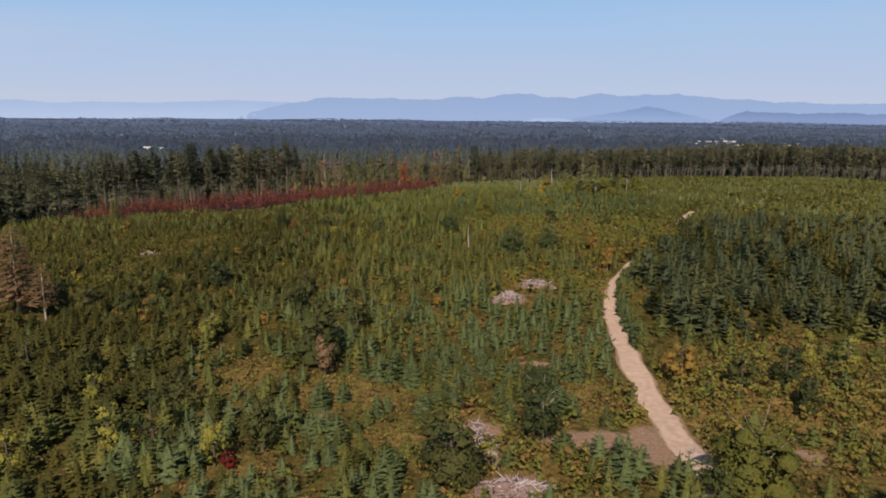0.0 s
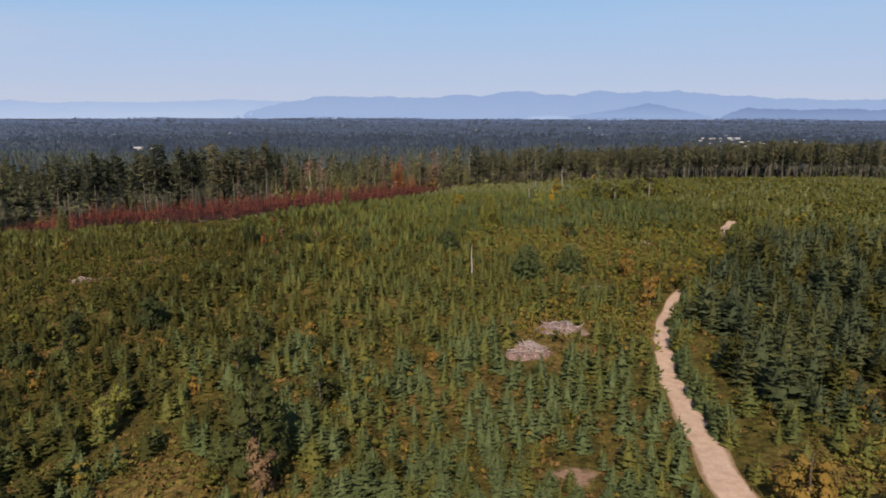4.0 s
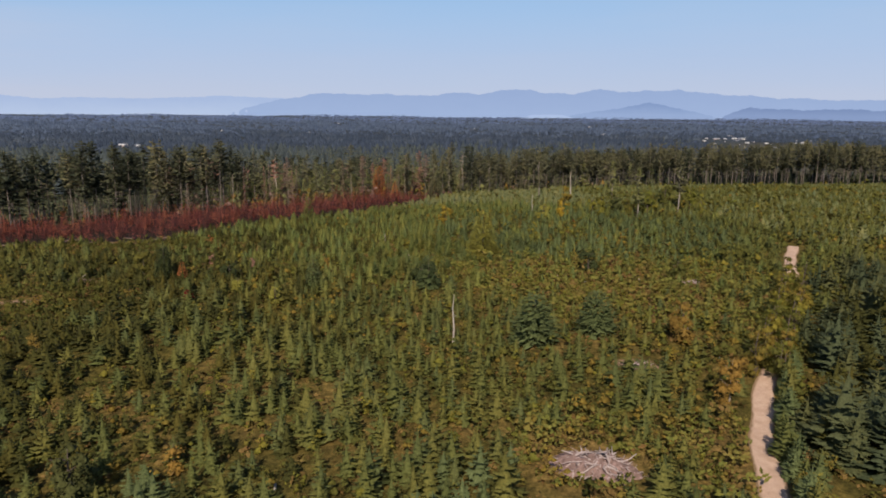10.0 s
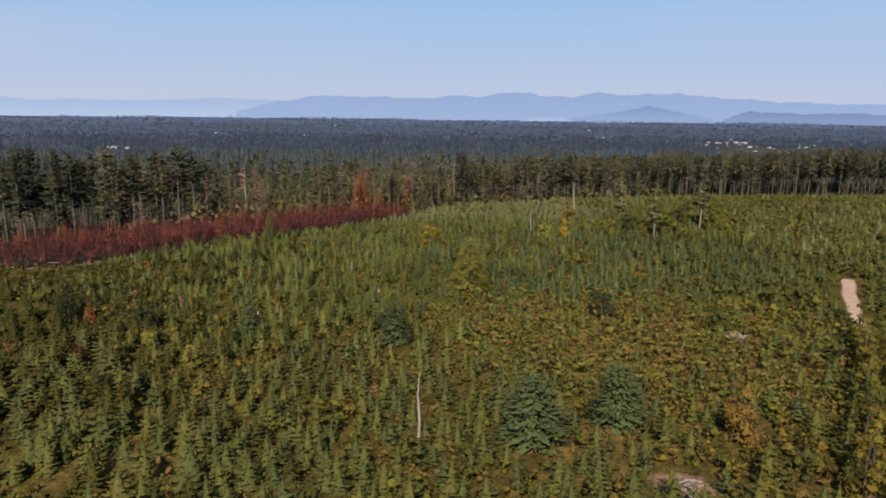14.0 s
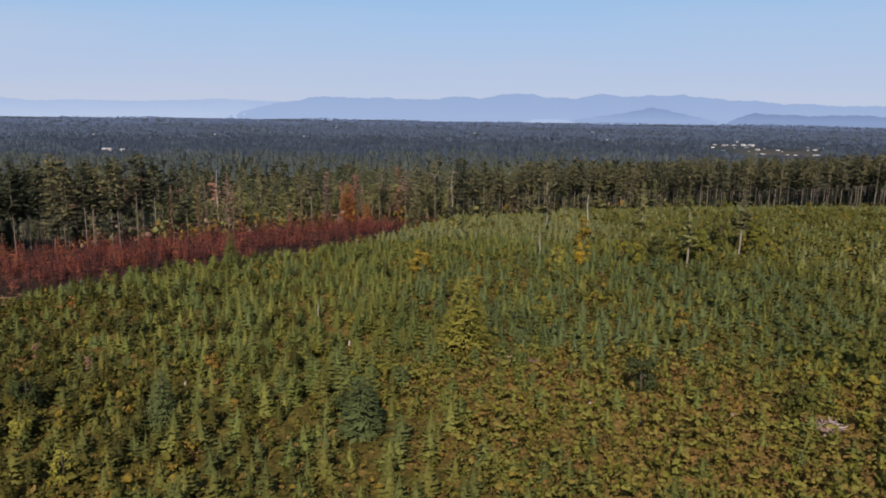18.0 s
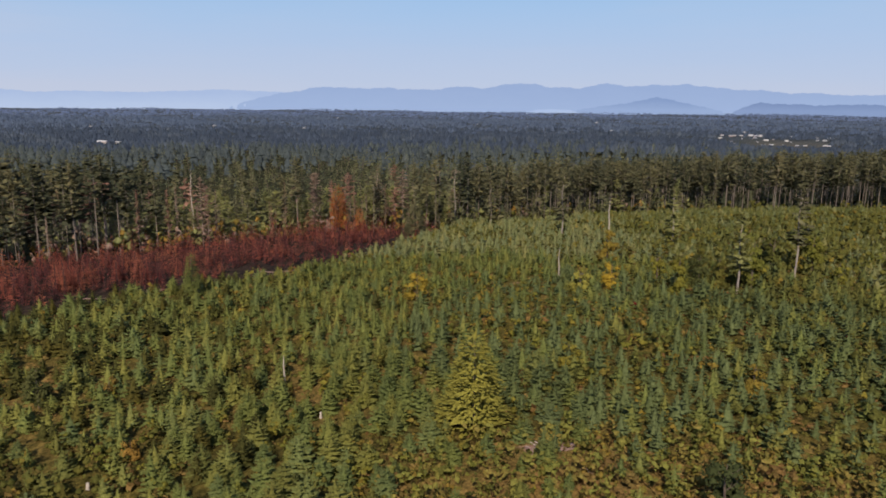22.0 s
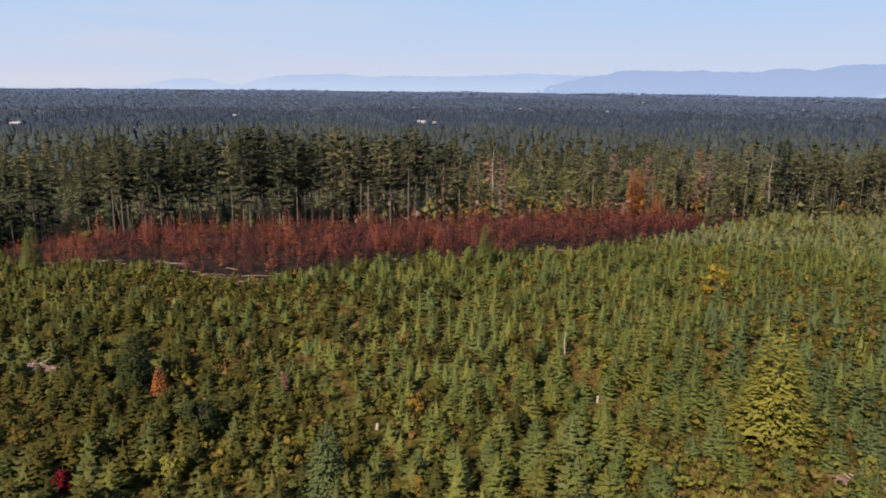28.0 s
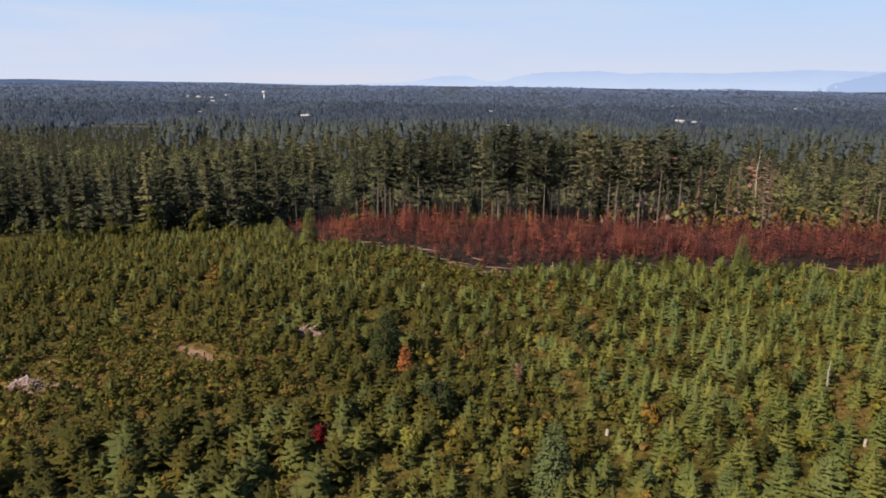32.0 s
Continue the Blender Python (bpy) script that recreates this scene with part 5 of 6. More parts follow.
def open_view(x, y):
    """How far the wood is kept low before the houses and fields, seen from the hill."""
    cap = np.ones(len(x))
    for hx, hy, _, s in HOUSES:
        d = math.hypot(hx - 10, hy - 150)
        ux_, uy_ = (hx - 10) / d, (hy - 150) / d
        along = (x - 10) * ux_ + (y - 150) * uy_
        off = np.abs((x - 10) * uy_ - (y - 150) * ux_)
        cap = np.where((along > d - 30 - (0.14 if s > 1.3 else 0.06) * d) & (along < d + 14) & (off < 10 * s + 3), 0.42, cap)
    for fx_, fy_, half in ((-1010, 585, 75), (-1110, 640, 70), (760, 1790, 90)):
        d = math.hypot(fx_ - 12, fy_ - 192)
        ux_, uy_ = (fx_ - 12) / d, (fy_ - 192) / d
        along = (x - 12) * ux_ + (y - 192) * uy_
        off = np.abs((x - 12) * uy_ - (y - 192) * ux_)
        cap = np.where((along > d - 330) & (along < d) & (off < half * along / d), np.minimum(cap, 0.45), cap)
    return cap


def rings(r0, r1, s0, s1, a0, a1):
    x, y, r = [], [], r0
    while r < r1:
        s = s0 + (s1 - s0) * (r - r0) / (r1 - r0)
        a = np.radians(np.arange(a0, a1, math.degrees(s / r)))
        a = a + RNG.uniform(-0.45, 0.45, len(a)) * s / r
        q = r + RNG.uniform(-1.0, 1.0, len(a)) * s
        x.append(6 - np.sin(a) * q)
        y.append(100 + np.cos(a) * q)
        r += s
    return np.concatenate(x), np.concatenate(y)


def tiers(h, r, n, sides):
    """One tree of the plain: ragged skirts of boughs one above another."""
    out = []
    for k in range(n):
        f0, f1 = 0.12 + 0.70 * k / n, min(1.0, 0.12 + 0.70 * (k + 1) / n + 0.26)
        a = np.arange(sides) * 6.283 / sides + RNG.uniform(0, 6.28)
        q = r * (1 - f0) ** 0.6 * RNG.uniform(0.6, 1.25, sides)
        v = np.concatenate([np.stack([np.cos(a) * q, np.sin(a) * q, f0 * h + RNG.uniform(-0.1, 0.1, sides) * h], 1), [(RNG.uniform(-0.2, 0.2), 0, f1 * h)]])
        out.append((v, np.array([(j, (j + 1) % sides, sides) for j in range(sides)])))
    return join(out)


MID = [with_trunk(young_crown(RNG, 18.0, r * 1.15, 18, False, (0.30, 0.46)), tube([(0, 0, -1), (0, 0, 8)], [0.25, 0.2], 3)) for r in (3.8, 4.4, 3.4, 4.8, 4.1, 3.6)]
MID_FAR = [with_trunk(tiers(14.0, r * 1.4, 3, 6), tube([(0, 0, -1), (0, 0, 8)], [0.25, 0.2], 3)) for r in (3.6, 4.2, 3.1, 4.6, 3.9, 3.4, 4.0)]
mx, my = rings(330, 1260, 8.6, 19, -38, 82)
mb = my - line_y(WOOD_EDGE, mx)
ok = (in_wood(mx, my) | (mx < -420)) & ((mb > 92) | (mx < -420) | ((mx > -95) & (mx < 22) & (mb > 60)) | ((mx > -215) & (mx < -150) & (mb > 66))) & (blobs(FIELDS, mx, my) < 0.25)
mx, my = mx[ok], my[ok]
tallness = patchy(mx, my, 0.008, 1.1)
light_wood = blobs(LIGHT_WOOD, mx, my) + 0.25 * patchy(mx, my, 0.03, 2.0) > 0.42
dark_wood = blobs(DARK_WOOD, mx, my) > 0.4
m_size = RNG.uniform(0.5, 1.4, len(mx)) * (0.46 + 0.5 * tallness + 0.3 * patchy(mx, my, 0.03, 0.6)) * np.where(light_wood, 0.62, 1.0) * np.where(dark_wood, 1.35, 1.0) * open_view(mx, my)
m_tint = np.clip(0.5 * tallness + RNG.uniform(0, 0.5, len(mx)), 0, 0.999)
m_wide = RNG.uniform(0.75, 1.1, len(mx))
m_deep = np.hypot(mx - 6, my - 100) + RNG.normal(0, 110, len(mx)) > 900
for sel, mat, nm, lab in ((light_wood, M_LIGHTWOOD, "young_pole_wood", "light green young wood beyond the tall firs"), (dark_wood & ~light_wood, M_DARKSHADE, "dark_wood", "block of tall dark conifers before a field"), (~light_wood & ~dark_wood & ~m_deep, M_MIDWOOD, "pole_wood", "dense conifer woods beyond the hill"), (~light_wood & ~dark_wood & m_deep, M_HAZE_MID, "pole_wood", "dense conifer woods beyond the hill with painted haze")):
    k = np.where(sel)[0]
    scatter(nm, MID_FAR if mat is M_HAZE_MID else MID, mx[k], my[k], m_size[k], m_wide[k], m_tint[k], [mat, M_BARK], lab, "wood", 0.4)


def spire(h, r, lean, sides):
    """One far tree: a ragged cone."""
    a = np.arange(sides) * 6.283 / sides
    q = r * RNG.uniform(0.7, 1.25, sides)
    v = np.concatenate([np.stack([np.cos(a) * q, np.sin(a) * q, RNG.uniform(0.1, 0.3, sides) * h], 1), [(lean, 0, h)]])
    return v, np.array([(k, (k + 1) % sides, sides) for k in range(sides)])


def grove(n, spread):
    out = []
    for _ in range(n):
        v, t = spire(RNG.uniform(8, 14), RNG.uniform(2.6, 4.2), RNG.uniform(-0.6, 0.6), 4)
        out.append((v + np.array((RNG.uniform(-spread, spread), RNG.uniform(-spread, spread), 0)), t))
    return only(join(out))


FAR = [grove(6, 9.5) for _ in range(8)]
wx, wy = rings(1170, 4650, 19, 46, -38, 82)
ok = blobs(FIELDS, wx, wy) < 0.25
wx, wy = wx[ok], wy[ok]
w_size = RNG.uniform(0.75, 1.15, len(wx)) * (0.50 + 0.45 * patchy(wx, wy, 0.004, 3.0) + 0.45 * patchy(wx, wy, 0.021, 1.3)) * open_view(wx, wy) * np.interp(np.hypot(wx, wy), [1260, 3000, 4650], [1.0, 0.85, 0.6])
w_wide = np.interp(np.hypot(wx, wy), [1260, 4650], [1.0, 1.9]) * RNG.uniform(0.8, 1.2, len(wx))
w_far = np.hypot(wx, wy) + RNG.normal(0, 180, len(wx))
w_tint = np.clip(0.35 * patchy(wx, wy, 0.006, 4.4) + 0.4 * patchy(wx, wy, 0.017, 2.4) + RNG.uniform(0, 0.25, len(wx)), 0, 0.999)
# haze step by distance, carried by the material
for lo, hi, mat, nm in ((0, 2500, M_HAZE_FAR, "far_woods"), (2500, 3700, M_HAZE_FARTHER, "distant_woods"), (3700, 9999, M_HAZE_FARTHEST, "horizon_woods")):
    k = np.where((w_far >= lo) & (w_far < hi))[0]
    scatter(nm, FAR, wx[k], wy[k], w_size[k], w_wide[k], w_tint[k], [mat], "endless conifer woods of the plain, haze in their colour", "wood", 0.8)


# young firs of the slope behind and beside the flight
OUTER = [with_trunk(tiers(6.0, r, 3, 6), tube([(0, 0, -0.5), (0, 0, 2)], [0.09, 0.07], 3)) for r in (1.9, 2.2, 1.7)]
for step, close in ((8.5, False), (3.6, True)):
    ox, oy = spots(-330, 330, -190, 430, step)
    near_o = (np.abs(ox) < 150) & (oy > -50) & (oy < 215)
    ok = (near_o == close) & (~in_sight(ox, oy) | (oy < 56)) & ~in_wood(ox, oy) & ~in_burn(ox, oy) & (near_line(ox, oy, TRAIL_LINE[::3]) > 4) & (patchy(ox, oy, 0.06, 2.9) + RNG.uniform(-0.3, 0.3, len(ox)) > 0.25)
    ox, oy = ox[ok], oy[ok]
    tone = RNG.integers(0, 3, len(ox))
    for q, mat, lab in ((0, M_DEEP, "deep green"), (1, M_FIRMID, "green"), (2, M_BLUE, "blue-green")):
        k = np.where(tone == q)[0]
        scatter("outer_fir_stand", OUTER, ox[k], oy[k], RNG.uniform(0.45, 1.0, len(k)), RNG.uniform(0.9, 1.3, len(k)), RNG.random(len(k)), [mat, M_BARK], "young %s firs of the wider plantation" % lab, "trees")


# ---------------------------------------------------------------- far houses
def box(x0, x1, y0, y1, z0, z1):
    v = np.array([(x, y, z) for z in (z0, z1) for y in (y0, y1) for x in (x0, x1)], float)
    q = [(0, 2, 3, 1), (4, 5, 7, 6), (0, 1, 5, 4), (2, 6, 7, 3), (0, 4, 6, 2), (1, 3, 7, 5)]
    return v, np.array([t for a, b, c, d in q for t in ((a, b, c), (a, c, d))])


def gable(w, d, z, rise, over=0.8):
    v = np.array([(-w - over, -d - over, z), (w + over, -d - over, z), (w + over, d + over, z), (-w - over, d + over, z), (-w - over, 0, z + rise), (w + over, 0, z + rise)], float)
    return v, np.array([(0, 1, 5), (0, 5, 4), (2, 3, 4), (2, 4, 5), (0, 4, 3), (1, 2, 5), (0, 3, 2), (0, 2, 1)])


for hx, hy, white, s in HOUSES:
    e = thing("house", hx, hy, "far white house among the trees" if white else "far tan and white house among the trees", "house", "houses of the plain", 0.3)
    e.rotation_euler = (0, 0, float(RNG.uniform(-0.6, 0.6)))
    s *= float(RNG.uniform(0.5, 0.8))
    w, d, h = 6.5 * s, 4.5 * s, 3.6 * s
    part("wall", box(-w, w, -d, d, 0, h), M_WALL if white else M_TANWALL, e)
    part("roof", gable(w, d, h, 1.8 * s), M_ROOF, e)
    for k in (-0.6, 0.0, 0.6):
        part("window", box(k * w - 0.7 * s, k * w + 0.7 * s, -d - 0.12, -d + 0.1, 0.4 * h, 0.75 * h), M_GLASS, e)

tower = thing("water_tower", -2282, 1653, "tall white water tower above the far trees", "tower")
part("shaft", tube([(0, 0, -1), (0, 0, 24)], [2.2, 2.2], 16), M_STEEL, tower)
part("bowl", tube([(0, 0, 24), (0, 0, 26), (0, 0, 30), (0, 0, 32)], [3, 6.5, 6.5, 3], 16), M_STEEL, tower)

# ---------------------------------------------------------------- single trees of the slope


def broadleaf(name, x, y, h, r, leaf, label, n=700, low=0.15, size=0.24, bark_mat=None, clump_n=16, limbs=7, category="tree"):
    e = thing(name, x, y, label, category)
    c, s = clumps(RNG, h, r, clump_n, low)
    stem = part("trunk", branchy_trunk(RNG, h, 0.012 * h if bark_mat else 0.021 * h + 0.04, 0 if bark_mat else limbs, r * 0.8), bark_mat or M_BARK, e)
    for k in range(limbs if bark_mat else 0):
        f, a, ln = RNG.uniform(0.25, 0.8), k * 2.4, r * RNG.uniform(0.45, 0.8)
        part("limb", tube([(0, 0, f * h), (math.cos(a) * ln * 0.5, math.sin(a) * ln * 0.5, f * h + ln * 0.3), (math.cos(a) * ln, math.sin(a) * ln, f * h + ln * 0.8)], [0.004 * h, 0.003 * h, 0.001 * h], 4), bark_mat, stem)
    part("crown", join([leaf_cloud(RNG, c, s, int(n * 0.95), size * 0.9), lumps(RNG, c, s)]), leaf, e)
    return e


def single_conifer(name, x, y, h, r, leaf, label, base=0.06, whorls=20, per=10, power=0.75, bark_mat=None, gaps=0.05, droop=0.2, fuzz=1.0):
    e = thing(name, x, y, label, "tree")
    part("trunk", conifer_trunk(h, 0.016 * h + 0.03), bark_mat or M_BARK, e)
    part("crown", join([conifer_crown(RNG, h, r * 0.95, base, whorls, per, droop * 0.4, power, gaps + 0.1, (0.10, 0.17)), needle_cone(RNG, h, r, base, int(95 * h * (r ** 0.5) * fuzz), 0.09 * r + 0.22, power)]), leaf, e)
    return e


def half_dead(x, y, h, r, leaf, label, base):
    """An old tree that lost its lower boughs: pale trunk with dead stubs under ragged tufts of green."""
    e = thing("half_dead_tree", x, y, label, "tree")
    part("trunk", branchy_trunk(RNG, h, 0.19, 12, r * 0.7, 6), M_PALEBARK, e)
    part("crown", old_crown(RNG, h, r, base, 50, 12, 0.85, 0.55, 0.45), leaf, e)
    return e


def snag(x, y, h, r, label, limbs=9, reach=1.2, crown=None, n=120, name="dead_tree"):
    e = thing(name, x, y, label, "tree")
    part("trunk", branchy_trunk(RNG, h, r * 0.72, limbs, reach, 6), M_PALEBARK if crown else M_SILVER, e)
    if crown:
        c, s = clumps(RNG, h, reach * 1.5, 20, 0.34)
        part("crown", join([leaf_cloud(RNG, c, s, n * 2, 0.25), lumps(RNG, c, s, 4, 0.5)]), crown, e)
    return e


single_conifer("broad_fir", 20.5, 205.5, 8.4, 4.5, M_BLUE, "broad dark green fir with low spreading boughs", 0.04, 22, 12, 0.48)
single_conifer("broad_fir", 31.5, 210.0, 7.6, 3.9, M_BLUE, "broad dark green fir with low spreading boughs", 0.04, 20, 12, 0.48)
single_conifer("broad_fir", 2.8, 240.0, 7.2, 3.2, M_BLUE, "broad dark green fir in the thicket", 0.04, 20, 11, 0.65)
single_conifer("golden_conifer", 15.8, 268.5, 11.6, 4.7, M_LARCH, "tall yellow-green conifer standing above the young firs", 0.06, 13, 9, 0.7, None, 0.15, 0.05)
single_conifer("lone_fir", -38.5, 329, 9.5, 2.5, M_FIR, "lone green fir at the edge of the burnt strip")
single_conifer("lone_fir", -58.2, 254.7, 9.0, 2.8, M_DARKLEAF, "tall dark fir above the young ones")
single_conifer("lone_fir", -21.8, 242.8, 7.2, 2.3, M_BLUE, "dark blue-green fir above the young ones")
single_conifer("lone_fir", -140, 301, 11, 3.0, M_FIR, "lone dark green fir at the corner of the burnt strip")
single_conifer("broad_fir", 3, 412, 11, 4.4, M_OLD, "broad green fir at the end of the burnt strip", 0.04, 22, 12, 0.6)
single_conifer("orange_fir", -23.5, 428, 16.5, 3.7, M_ORANGE, "bright orange scorched fir before the wood", 0.16, 20, 9, 0.42)
single_conifer("orange_fir", -16, 424, 9, 2.4, M_ORANGE, "bright orange scorched fir before the wood", 0.12, 16, 8, 0.6)
broadleaf("round_tree", 1.2, 78.0, 9.0, 5.0, M_DARKLEAF, "large round dark olive tree below the track", 2400, 0.05, 0.24, None, 26)
broadleaf("shrub_tree", 38.2, 250, 5.2, 3.1, M_DARKLEAF, "round dark green bush on the open slope", 900, 0.1)
broadleaf("shrub_tree", 56, 243.5, 4.6, 2.7, M_ALDER, "round dark green bush beside bleached logs", 700, 0.1)
broadleaf("golden_tree", 7, 323, 5.6, 2.7, M_GOLD, "small golden autumn tree above the firs", 650, 0.15)
broadleaf("golden_tree", 45.6, 328, 6.0, 2.4, M_GOLD, "small golden autumn tree above the firs", 600, 0.15)
broadleaf("golden_tree", 39, 326, 5.0, 2.8, M_LARCH, "yellow-green autumn tree beside a golden one", 600, 0.15)
broadleaf("autumn_birch", 44.5, 205, 7.0, 2.8, M_RUST, "thin orange and yellow autumn tree with pale stems", 1000, 0.08, 0.24, M_SILVER)
broadleaf("autumn_birch", 43, 182, 6.8, 2.6, M_RUST, "thin orange and yellow autumn tree beside the track", 1000, 0.08, 0.24, M_SILVER)
broadleaf("autumn_tree", -21.8, 118.5, 11.5, 6.0, M_DARKLEAF, "large dark round tree with rusty leaves on the slope", 2600, 0.05, 0.27, None, 26)
broadleaf("autumn_tree", -19.6, 112.8, 7.6, 2.2, M_BROWN, "rusty-brown tree against a dark one", 620, 0.1)
broadleaf("autumn_tree", 37.8, 107, 7.2, 4.0, M_RUST, "orange and green round tree beside the track", 900, 0.1)
broadleaf("alder", 34.6, 72.5, 8.4, 6.6, M_ALDER, "large dark green alder with pale bare stems beside the track", 2200, 0.1, 0.28, M_SILVER, 24)
broadleaf("alder", 29.6, 69.5, 5.0, 2.8, M_DARKLEAF, "dark low alder leaning over the track", 700, 0.08, 0.26)
broadleaf("alder", 13.0, 86.0, 10.2, 3.9, M_DARKLEAF, "slender dark green alder with a pale trunk", 1500, 0.16, 0.24, M_SILVER)
broadleaf("crimson_shrub", -26.7, 82, 2.8, 1.2, M_CRIMSON, "crimson autumn shrub among green bushes", 200, 0.1, 0.25)
broadleaf("crimson_shrub", -45.5, 234, 3.4, 1.2, M_CRIMSON, "crimson autumn shrub among young firs", 220, 0.1, 0.25)
single_conifer("orange_fir", -54, 254.5, 4.2, 1.3, M_ORANGE, "small bright orange dead fir among green ones", 0.1, 12, 7)
broadleaf("yellow_tree", -45, 135, 5.5, 2.0, M_LARCH, "yellow-green leafy tree on the slope", 420)
broadleaf("dark_bush", -66, 262, 6.0, 2.8, M_ALDER, "large dark green bush among young firs", 700)
# big dark, yellow and rusty trees standing among the firs
DARK_NEAR = [(-38.5, 88.3, 8.5, 2.8), (-23.5, 86.7, 8, 3), (-38.6, 100, 7, 2.6), (-60.7, 115.5, 6.5, 2.8), (-74, 121, 7.5, 3.2), (-32, 147.7, 7.5, 3.6), (-17, 136, 7, 2.6)]
# x -88 to -65 near y 157, (64, 331), (83, 345): added for shadow
DARK_AND_SHADE = [(-57, 176, 7.5, 3.6), (-31.5, 160, 7, 3.4), (-69, 170, 6.5, 3), (46.1, 104, 6, 2.6), (53, 104.2, 6.5, 2.4), (51.8, 95, 6, 2.2), (14.5, 98, 7, 2.4), (-72, 157, 6, 3.4), (-80, 156, 6.5, 3.6), (-65, 158, 5, 2.8), (-88, 158, 7, 3.6), (64, 331, 6.5, 2.6), (83, 345, 7.5, 2.8), (-40, 276, 5.5, 2), (-41, 247.5, 5, 2.6), (1.2, 244.2, 4.2, 2.8)]
for x, y, h, r in DARK_NEAR + DARK_AND_SHADE:
    broadleaf("dark_tree", x, y, h, r, M_DARKLEAF, "dark green tree above young firs, some standing in for shadow", 1100, 0.06, 0.23, None, 20)
YELLOW_TREES = [(-44.2, 87.8, 7.5, 2.3), (-28.6, 82.9, 6.5, 2.2), (-55, 83.6, 6.5, 2.4), (-53.5, 103.7, 5.5, 1.8), (-44.6, 130, 6.5, 2.4), (60.9, 113.3, 7.5, 1.9), (65.4, 109.5, 7, 1.8), (57, 336, 6, 2.4), (76, 332, 6, 2.5), (92, 330, 5.5, 2.6), (30, 285, 4.5, 2), (52, 276, 4.5, 1.8), (-27, 229.6, 4.5, 1.5), (-36.9, 239.3, 3.6, 1.6)]
for x, y, h, r in YELLOW_TREES:
    broadleaf("yellow_tree", x, y, h, r, M_SHRUB if y > 270 else M_LARCH, "yellow-green leafy tree among dark firs", 650, 0.08, 0.21)
RUSTY_SHRUBS = [(-64.6, 148.5, 3, 2), (-50.7, 162.8, 3.2, 2), (-1, 151, 3, 1.7), (-24, 167.5, 3.4, 1.9), (-37.2, 143, 3, 1.6), (-60, 205, 4, 1.6), (-75, 232, 3.6, 1.5), (-118, 262, 5.5, 2.2), (-31.9, 278.4, 3.2, 1.4), (-22, 262, 2.4, 1.3), (-60, 240, 2.4, 1.3), (-48, 226, 2.6, 1.4), (-14, 246, 2, 1.2)]
for x, y, h, r in RUSTY_SHRUBS:
    broadleaf("rusty_shrub", x, y, h, r, M_RUST, "rusty orange autumn shrub between firs", 420, 0.05, 0.2, None, 10, 4, "shrub")
RUSSET_SHRUBS = [(-51.7, 268.9, 2.6, 1.2), (-39.1, 260, 2.8, 1), (-40.1, 252, 2.2, 0.9)]
for x, y, h, r in RUSSET_SHRUBS:
    broadleaf("russet_shrub", x, y, h, r, M_SCORCH, "dull red-brown shrub between young firs", 300, 0.05, 0.2, None, 9, 4, "shrub")
for k in range(46):
    y = 189.5 + 1.06 * k
    side = (-1) ** k
    x = float(trail_x(y)) + side * (1.7 + 0.5 * math.sin(k * 2.3))
    broadleaf("alder_bush", x, y, 5.6 + 1.4 * math.sin(k * 1.7), 2.3 + 0.4 * math.sin(k * 2.9), M_SHRUB if k % 3 else M_ALDER, "leafy green bush crowding over the forest track", 700, 0.06, 0.17, None, 11, 4, "bush")
for k in range(34):
    y = 122 + 2.15 * k + 0.6 * math.sin(k * 3.1)
    x = float(trail_x(y)) + 2.5 + 0.5 * math.sin(k * 2.3) + 0.5 * max(0.0, (y - 165) / 20)
    crowns, t = fir_meshes[k % 6]
    e = thing("young_fir", x, y, "young green fir at the edge of the track", "tree", "young firs beside the track")
    q = 0.78 + 0.25 * math.sin(k * 1.3)
    e.scale = (q * 1.1, q * 1.1, q)
    part("trunk", t, None, e)
    part("crown", crowns[1 if k % 3 else 3], None, e)
for x, y in ((45.4, 293.5), (46.5, 314), (61.5, 300), (74, 293.5), (-27, 331), (-62, 300)):
    broadleaf("red_shrub", x, y, 2.0, 0.95, M_CRIMSON if x > 0 else M_ORANGE, "small red autumn shrub among young firs", 130, 0.1, 0.22)
single_conifer("dying_fir", -98, 159, 21, 6.2, M_BROWN, "tall dying fir with brown needles", 0.2, 22, 10, 0.6, M_SILVER, 0.25, 0.2, 0.35)
single_conifer("dying_fir", -88.5, 153, 13, 3.6, M_BROWN, "dying brown fir with a pale bare trunk", 0.3, 14, 8, 0.6, M_SILVER, 0.25, 0.2, 0.35)
for x, y, h, r in ((-202.7, 286, 11, 5.0), (-218, 268, 12, 4.0), (-213, 279, 8, 3.4), (-188, 296, 9, 3.0)):
    broadleaf("maple", x, y, h, r, M_ALDER, "olive green broad tree at the wood edge", 1500, 0.06, 0.36)

for x, y, h, r, leaf, words in ((66.3, 326.5, 7.0, 2.2, M_ALDER, "dark bushy tree beside a half-dead one"), (73.4, 328, 10.0, 3.0, M_SHRUB, "yellow-green leafy tree beside a half-dead one"), (82.6, 339, 8.5, 2.6, M_ALDER, "dark bushy tree beside a tall fir"), (92, 341, 9.0, 3.0, M_SHRUB, "yellow-green leafy tree beside a tall fir"), (57, 322, 8.5, 2.6, M_SHRUB, "olive bushy tree among young firs"), (50, 352, 9.0, 2.8, M_SHRUB, "yellow-green bushy tree among young firs")):
    broadleaf("bushy_tree", x, y, h, r, leaf, words, 1000, 0.05, 0.32, None, 16)
snag(7.4, 205.5, 8.6, 0.24, "tall thin bleached dead trunk above the firs", 5, 0.7)
half_dead(69.5, 325, 16.5, 2.8, M_LIGHTWOOD, "tall half-dead tree with sparse olive crown", 0.30)
